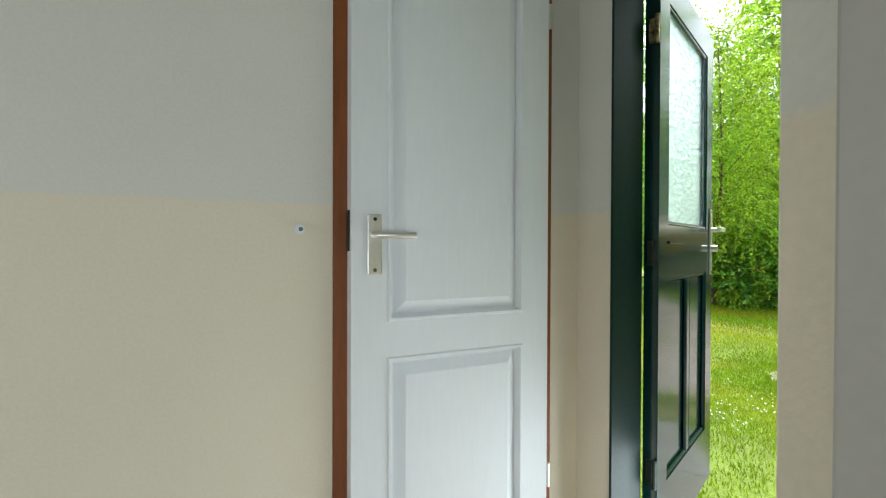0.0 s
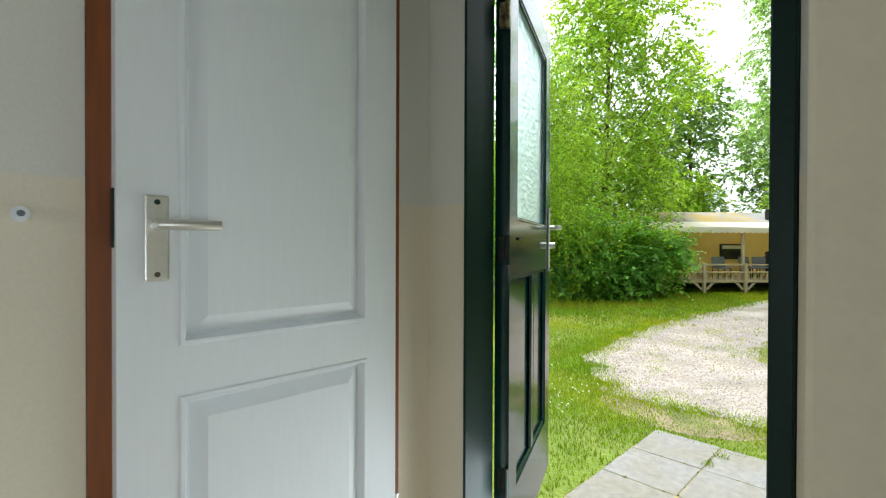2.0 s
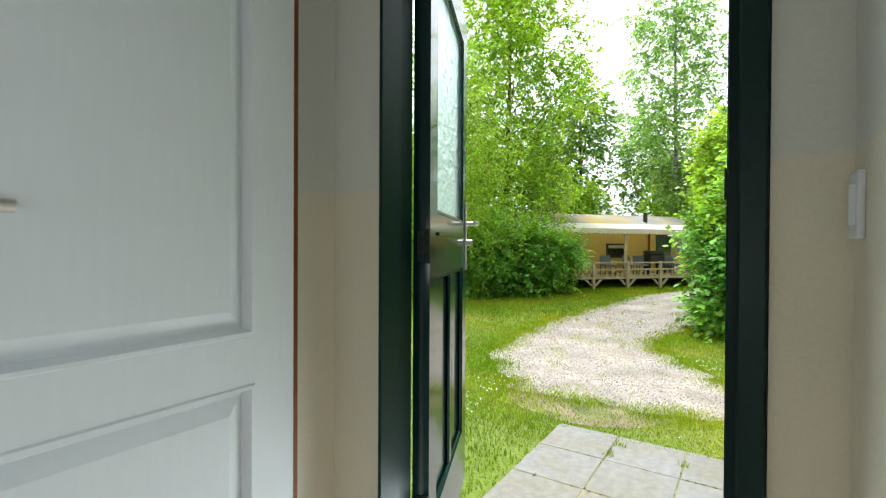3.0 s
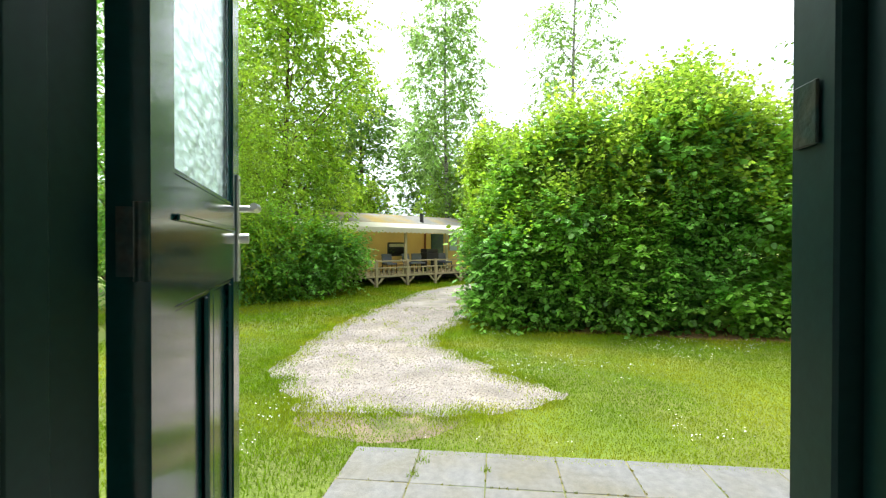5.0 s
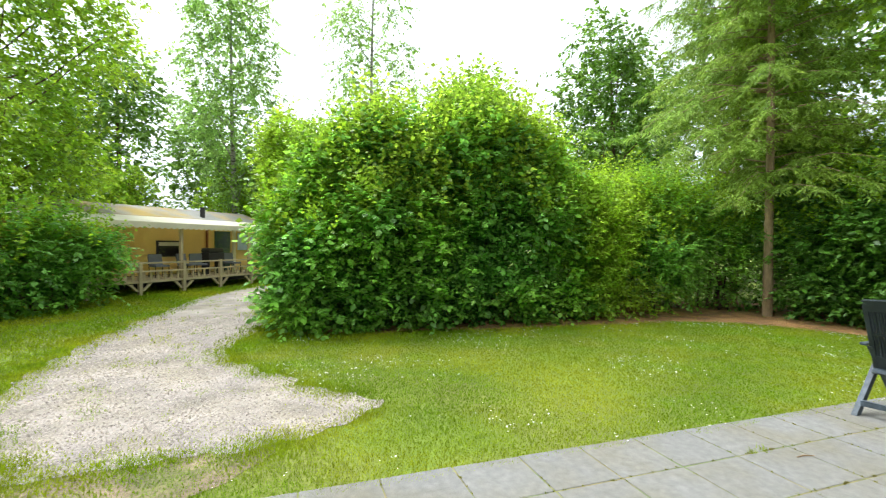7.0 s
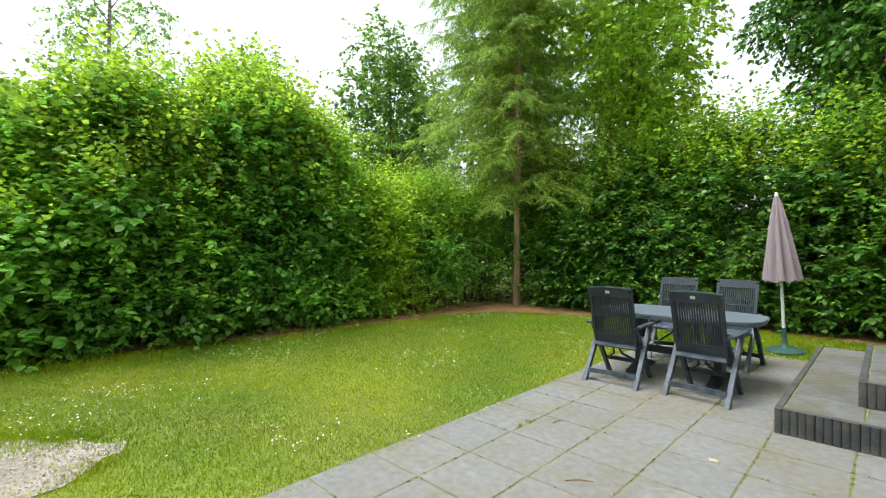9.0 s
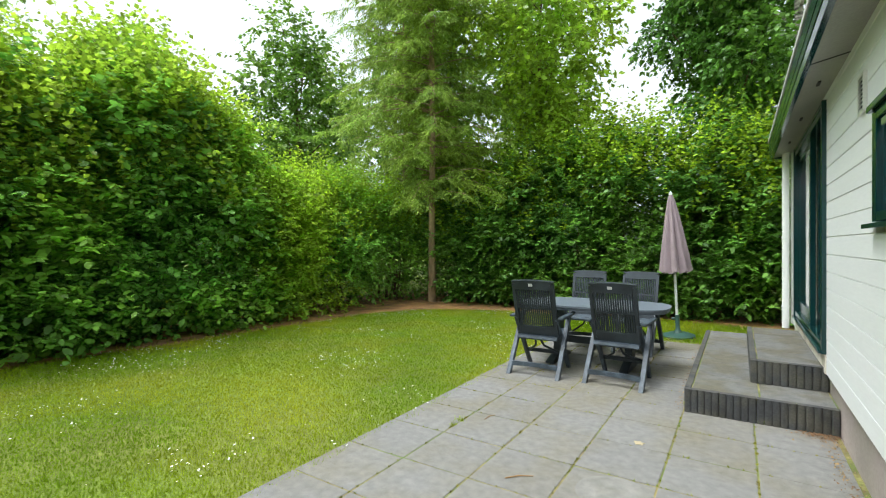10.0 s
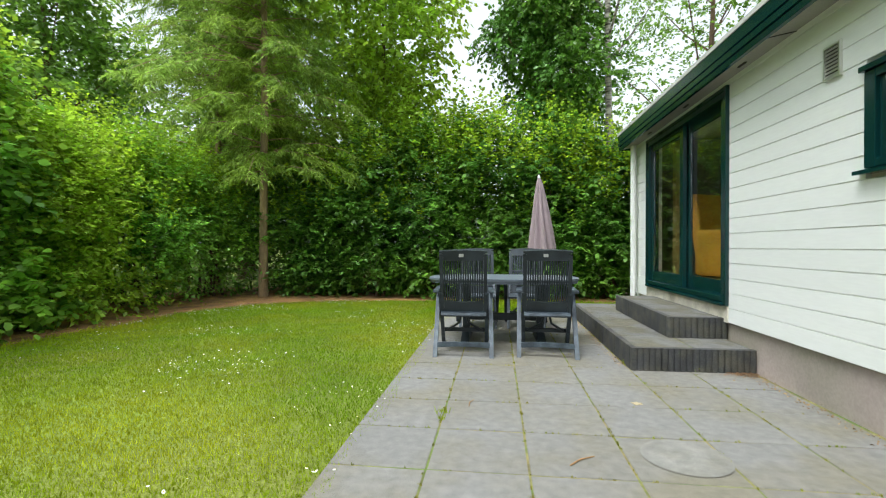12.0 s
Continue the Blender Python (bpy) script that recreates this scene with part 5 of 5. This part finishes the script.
# background woodland: a few trees, repeated
bg = tree("woodland_tree", "broadleaf tree of the woodland around the park", (-28.5, -8.2), 12.5, (2.0, 3.4), M_OAK, M_BARK, 0.26, 0.17, 1100, 9, 50, r0=0.17, group="woodland trees")
bg2 = tree("woodland_tree", "light green tree of the woodland behind the trailer", (-26.5, 1.2), 8.2, (1.0, 3.0), M_MIXLEAF, M_BARK, 0.24, 0.16, 1300, 9, 51, r0=0.14, group="woodland trees")
for x, y, s, which in ((-25.5, -7.0, 0.62, 1), (-27, -2.6, 0.75, 1), (-29, 6.5, 0.9, 1), (-27, 10.5, 0.9, 0), (-22, -13, 0.95, 0), (-18.5, -12, 0.8, 1), (-33, -13, 1.0, 0), (-24, 16, 0.9, 1), (-19, 18.5, 0.95, 0),
                       (-13, 20, 0.95, 1), (-9.5, 20.5, 1.0, 0), (-36, 2, 0.95, 0), (-20, 8.5, 0.62, 1), (-17.5, 14.5, 0.7, 1), (-14.2, -12, 0.8, 1), (-35, -5, 1.0, 0)):
    o = copy_thing((bg, bg2)[which], pose(x, y, 0, 0, 0, (x * 37 + y * 91) % 360))
    o.scale = (s, s, s * (0.9 + 0.2 * ((x * 13) % 1)))
# ---- terrace furniture ----
def garden_chair():
    """A folding recliner of dark resin, facing +y, its back leaning to -y."""
    ch = thing("garden_chair", "dark grey resin recliner with slatted back at the terrace table", "chair", group="chairs round the terrace table")
    tilt = 17
    bk = pose(0, 0.0, 0.40, tilt, 0, 0)

    def lean(bm):
        bmesh.ops.transform(bm, matrix=bk, verts=bm.verts[:])
        return bm
    back = bmesh.new()
    for sx in (-1, 1):
        prism_bm([(sx * 0.252, 0), (sx * 0.255, 0.64), (sx * 0.215, 0.64), (sx * 0.215, 0)], "y", -0.018, 0.018, bm=back)
    bow = [(-0.215, 0.645), (-0.255, 0.66)] + [(-0.255 + 0.51 * i / 10, 0.672 + 0.012 * math.sin(math.pi * i / 10)) for i in range(11)] + [(0.255, 0.66), (0.215, 0.645), (0.213, 0.575), (-0.213, 0.575)]
    prism_bm(bow, "y", -0.02, 0.016, bm=back)
    low = [(-0.214, 0.0), (0.214, 0.0), (0.214, 0.15)] + [(0.214 - 0.428 * i / 8, 0.15 - 0.02 * math.sin(math.pi * i / 8)) for i in range(1, 8)] + [(-0.214, 0.15)]
    prism_bm(low, "y", -0.014, 0.012, bm=back)
    box_bm(-0.214, 0.214, -0.012, 0.010, 0.345, 0.362, bm=back)
    backrest = part("backrest", lean(back), M_PLASTIC, ch)
    slat = mesh_of("slat", box_bm(-0.008, 0.008, -0.010, 0.010, 0, 0.442, 0.003), M_PLASTIC)
    for i in range(17):
        o = new("slat", slat)
        o.parent = backrest
        o.matrix_local = bk @ pose(-0.2 + 0.4 * i / 16, 0, 0.14)
    st = lean(box_bm(-0.045, 0.005, -0.0235, -0.0205, 0.615, 0.647, 0.001))
    part("sticker", st, M_STICKER, ch, "small pale grey maker's sticker")
    seat = bmesh.new()
    prism_bm([(-0.055, 0.375), (-0.07, 0.39), (-0.06, 0.415), (0.0, 0.43), (0.12, 0.425), (0.40, 0.45), (0.44, 0.43), (0.44, 0.405), (0.40, 0.42), (0.12, 0.40), (0.0, 0.385)], "x", -0.245, 0.245, bm=seat)
    # sky reflection on the seat, put into its paler colour
    part("seat", seat, M_LEG, ch, smooth=False)
    for sx in (-1, 1):
        part("brace", tube_bm([(sx * 0.20, 0.22, 0.19), (sx * 0.05, 0.05, 0.30), (sx * 0.03, -0.02, 0.385)], 0.013, 8), M_PLASTIC, ch, smooth=True)
    for sx in (-1, 1):
        arm = box_bm(sx * 0.30 - 0.032, sx * 0.30 + 0.032, -0.10, 0.42, 0.62, 0.648, 0.012, 2)
        part("armrest", arm, M_LEG, ch)
        lg = bmesh.new()
        prism_bm([(0.21, 0.62), (0.275, 0.62), (-0.165, 0.0), (-0.23, 0.0)], "x", sx * 0.298 - 0.023, sx * 0.298 + 0.023, bm=lg)
        part("leg", lg, M_LEG, ch)
        lg = bmesh.new()
        prism_bm([(-0.095, 0.62), (-0.045, 0.62), (0.405, 0.0), (0.35, 0.0)], "x", sx * 0.252 - 0.02, sx * 0.252 + 0.02, bm=lg)
        part("leg", lg, M_LEG, ch)
    bar = prism_bm([(-0.278, 0.135), (-0.278, 0.085), (-0.1, 0.095), (0.1, 0.095), (0.278, 0.085), (0.278, 0.135), (0.1, 0.14), (-0.1, 0.14)], "y", -0.165, -0.135)
    part("crossbar", bar, M_LEG, ch, "scuffed grey crossbar")
    part("crossbar", box_bm(-0.236, 0.236, 0.235, 0.262, 0.17, 0.215, 0.006), M_PLASTIC, ch)
    return ch


ch = garden_chair()
ch.matrix_world = pose(-2.48, 5.30, 0, 0, 0, 2)
ch.scale = (0.92, 1, 0.99)
copy_thing(ch, pose(-1.65, 5.36, 0, 0, 0, -3))
copy_thing(ch, pose(-2.42, 7.05, 0, 0, 0, 184))
copy_thing(ch, pose(-1.75, 7.08, 0, 0, 0, 177))

tb = thing("garden_table", "oval grey resin garden table between the terrace chairs", "table", pose(-2.08, 6.05, 0))


def oval(a, b, n=40, e=3.2):
    return [(a * math.copysign(abs(math.cos(q)) ** (2 / e), math.cos(q)), b * math.copysign(abs(math.sin(q)) ** (2 / e), math.sin(q))) for q in (2 * math.pi * i / n for i in range(n))]


top_ = prism_bm(oval(0.85, 0.46), "z", 0.700, 0.722)
part("tabletop", top_, M_TABLE, tb)
part("apron", prism_bm(oval(0.835, 0.445), "z", 0.668, 0.699), M_TABLE, tb)
for sx in (-0.42, 0.42):
    part("leg", prism_bm([(-0.14, 0.667), (0.14, 0.667), (0.07, 0.35), (0.09, 0.1), (-0.09, 0.1), (-0.07, 0.35)], "x", sx - 0.04, sx + 0.04), M_PLASTIC, tb)
    part("foot", prism_bm([(-0.34, 0.0), (-0.34, 0.03), (-0.1, 0.10), (0.1, 0.10), (0.34, 0.03), (0.34, 0.0)], "x", sx - 0.045, sx + 0.045), M_PLASTIC, tb)
part("stretcher", box_bm(-0.38, 0.38, -0.03, 0.03, 0.22, 0.30, 0.008), M_PLASTIC, tb)

um = thing("parasol", "closed faded pink parasol on a white pole in a green base", "parasol", pose(-1.385, 8.30, 0, 2.6, -2.4, 0))
rings = []
cb = bmesh.new()
rng_ = random.Random(3)
for i in range(15):
    f = i / 14
    z = 2.19 - 1.19 * f
    r = 0.022 + 0.215 * f ** 0.78
    ring = []
    for k in range(64):
        a = 2 * math.pi * k / 64
        fold = 0.5 + 0.5 * math.cos(8 * a + 0.5 * math.sin(3 * f + a))
        rr = r * (0.62 + 0.38 * fold ** 0.7 + 0.07 * math.sin(3 * a + 1.3)) if i else r
        ring.append(cb.verts.new((rr * math.cos(a + 0.25 * f), rr * math.sin(a + 0.25 * f) * 0.85, z + (0.045 * (fold - 0.5) * f ** 4))))
    rings.append(ring)
for a, b in zip(rings, rings[1:]):
    for k in range(64):
        cb.faces.new((a[k], b[k], b[(k + 1) % 64], a[(k + 1) % 64]))
cb.faces.new(rings[0])
part("canopy", cb, M_CANVAS, um, smooth=True)
part("pole", cyl_bm((0, 0, 0.05), (0, 0, 2.2), 0.019, n=14), M_WHITEPOLE, um, smooth=True)
part("finial", tube_bm([(0, 0, 2.18), (0, 0, 2.21), (0, 0, 2.235)], [0.024, 0.022, 0.008], 12), M_WHITEPOLE, um, smooth=True)
bb_ = cyl_bm((0, 0, 0), (0, 0, 0.03), 0.235, 0.235, 32)
cyl_bm((0, 0, 0.03), (0, 0, 0.07), 0.232, 0.12, 32, bb_)
part("base", bb_, M_GREENBASE, um, smooth=True)
part("socket", tube_bm([(0, 0, 0.06), (0, 0, 0.10), (0, 0, 0.12), (0, 0, 0.34)], [0.07, 0.045, 0.032, 0.03], 16), M_GREENBASE, um, smooth=True)
part("clamp_knob", cyl_bm((-0.075, 0, 0.28), (-0.03, 0, 0.28), 0.02, n=10), M_GREENBASE, um)

# dry leaves and a twig lying on the terrace
for nm, lab, x, y, s, rz in (("fallen_leaf", "pale dry fallen leaf on the terrace slabs", -1.20, 3.92, 0.045, 20), ("twig", "thin brown twig on the terrace slabs", -1.72, 3.02, 0.09, 40), ("twig", "small dark twig on the terrace slabs", -2.32, 3.80, 0.07, 80)):
    if nm == "twig":
        b_ = tube_bm([(-s, 0, 0.006), (0, 0.012, 0.008), (s, 0, 0.005)], [0.003, 0.0035, 0.002], 6)
        mt_ = M_SOIL
    else:
        b_ = bmesh.new()
        prism_bm([(s * r * math.cos(q), s * r * math.sin(q)) for q, r in ((0, 1), (0.5, 0.5), (1.0, 0.95), (1.6, 0.45), (2.2, 0.9), (3.1, 0.5), (4.0, 0.8), (4.7, 0.45), (5.4, 0.95), (5.9, 0.5))], "z", 0.002, 0.006, bm=b_)
        mt_ = M_TIMBER
    o = solid(nm, b_, mt_, lab, nm.replace("_", " "), kind="")
    o.matrix_world = pose(x, y, 0, 0, 0, rz)

# ---- trailer with veranda across the park ----
tr = thing("trailer", "ochre mobile home with cream awning and felt roof", "mobile home", pose(-15.8, -3.93, 0, 0, 0, 140.3))
# local x runs along the front, local -y points away behind it
wall = bmesh.new()
box_bm(-3.0, 7.2, 1.9, 4.6, 0.45, 2.45, bm=wall)
part("wall", wall, M_TRAILER, tr)
part("skirt", box_bm(-3.0, 7.2, 1.95, 4.55, 0.0, 0.449), M_DARK, tr)
part("roof", prism_bm([(1.7, 2.44), (3.25, 2.95), (4.8, 2.44), (4.8, 2.38), (1.7, 2.38)], "x", -3.1, 7.3), M_ROOFFELT, tr, "grey felt roof with rusty moss")
part("awning", prism_bm([(-0.15, 2.20), (1.75, 2.48), (1.75, 2.455), (-0.15, 2.165)], "x", -3.1, 6.2), M_AWNING, tr)
val = bmesh.new()
n_s = 46
out = [(-3.1, 2.19)]
for i in range(n_s * 4 + 1):
    x = -3.1 + 9.3 * i / (n_s * 4)
    out.append((x, 2.05 - 0.05 * abs(math.sin(math.pi * i / 4))))
out.append((6.2, 2.19))
prism_bm(out, "y", -0.165, -0.151, bm=val)
part("valance", val, M_AWNING, tr, "cream scalloped valance")
part("chimney", cyl_bm((4.15, 2.2, 2.4), (4.15, 2.2, 3.0), 0.09, n=14), M_DARK, tr, smooth=True)
w_ = part("window", box_bm(1.96, 2.90, 1.85, 1.899, 1.08, 1.66), M_DARK, tr, "dark brown framed window")
part("pane", box_bm(2.03, 2.83, 1.842, 1.849, 1.14, 1.46), M_GLASS, w_)
part("blind", box_bm(2.03, 2.83, 1.842, 1.849, 1.47, 1.60), M_AWNING, w_)
d_ = part("door", box_bm(4.45, 5.20, 1.85, 1.899, 0.47, 2.06), M_GREENBASE, tr, "dark glazed door")
part("pane", box_bm(4.55, 5.10, 1.842, 1.849, 1.0, 1.97), M_GLASS, d_)
part("side_window", box_bm(5.62, 6.55, 1.84, 1.899, 1.29, 2.02), mat("pale_blue_panel", (0.42, 0.52, 0.62), 0.4, 0.05), tr, "pale blue window panel")
part("drain_pipe", cyl_bm((4.06, 1.85, 0.45), (4.06, 1.85, 2.4), 0.045, n=10), M_BROWN, tr, "brown drain pipe")
part("corner_post", box_bm(5.32, 5.46, 1.80, 1.899, 0.45, 2.44, 0.006), M_AWNING, tr, "cream corner post")

vr = thing("veranda", "weathered wooden veranda with railing in front of the trailer", "veranda", pose(-15.8, -3.93, 0, 0, 0, 140.3))
part("deck", box_bm(-3.0, 6.2, 0.0, 1.84, 0.36, 0.44), M_TIMBER, vr)
post = mesh_of("post", box_bm(-0.05, 0.05, -0.05, 0.05, 0, 1.0, 0.006), M_TIMBER)
tall = mesh_of("post", box_bm(-0.045, 0.045, -0.045, 0.045, 0.44, 2.17, 0.005), M_TIMBER)
brace = mesh_of("brace", prism_bm([(0.05, 0.12), (0.12, 0.12), (0.36, 0.34), (0.25, 0.34)], "y", -0.03, 0.03), M_TIMBER)
bal = mesh_of("baluster", box_bm(-0.04, 0.04, -0.012, 0.012, 0.40, 0.70, 0.004), M_TIMBER)
bay = 1.46
for i in range(-2, 5):
    x = i * bay
    shared("post", post, vr, (x, -0.06, 0))
    if i % 2 == 1 or i == 4:
        shared("post", tall, vr, (x, 0.06, 0))
    shared("brace", brace, vr, (x, -0.06, 0))
    shared("brace", brace, vr, (x, -0.06, 0), (0, 0, math.pi))
    if i < 4:
        for zz, th_ in ((0.93, 0.05), (0.68, 0.05), (0.36, 0.06)):
            part("rail", box_bm(x + 0.051, x + bay - 0.051, -0.085, -0.04, zz, zz + th_, 0.004), M_TIMBER, vr)
        for k in range(6):
            shared("baluster", bal, vr, (x + bay * (k + 0.75) / 6.5, -0.0, 0))


def patio_chair(x, y, rz):
    c = thing("veranda_chair", "grey padded chair on the trailer's veranda", "chair", group="chairs on the veranda")
    part("seat", box_bm(-0.22, 0.22, -0.22, 0.24, 0.34, 0.41, 0.02, 2), M_CHAIRGREY, c)
    b_ = box_bm(-0.22, 0.22, -0.025, 0.025, 0, 0.36, 0.02, 2)
    bmesh.ops.transform(b_, matrix=pose(0, -0.22, 0.40, 10, 0, 0), verts=b_.verts[:])
    part("backrest", b_, M_CHAIRGREY, c)
    for sx in (-0.21, 0.21):
        for sy in (-0.2, 0.2):
            part("leg", cyl_bm((sx, sy, 0), (sx, sy, 0.34), 0.015, n=8), M_DARK, c)
    c.matrix_world = tr.matrix_world @ pose(x, y, 0.44, 0, 0, rz)
    return c


vc = patio_chair(1.25, 0.8, 170)
for x, y, r in ((2.35, 0.85, 190), (2.75, 0.8, 160), (4.3, 0.8, 175)):
    copy_thing(vc, tr.matrix_world @ pose(x, y, 0.44, 0, 0, r))
gr = thing("barbecue", "black barbecue grill on the trailer's veranda", "barbecue")
part("body", box_bm(-0.35, 0.35, -0.22, 0.22, 0.5, 0.78, 0.03, 2), M_DARK, gr)
part("lid", box_bm(-0.34, 0.34, -0.21, 0.21, 0.782, 0.95, 0.06, 3), M_DARK, gr)
for sx in (-0.3, 0.3):
    part("leg", box_bm(sx - 0.02, sx + 0.02, -0.18, 0.18, 0, 0.5), M_DARK, gr)
gr.matrix_world = tr.matrix_world @ pose(3.45, 0.9, 0.44, 0, 0, 0)
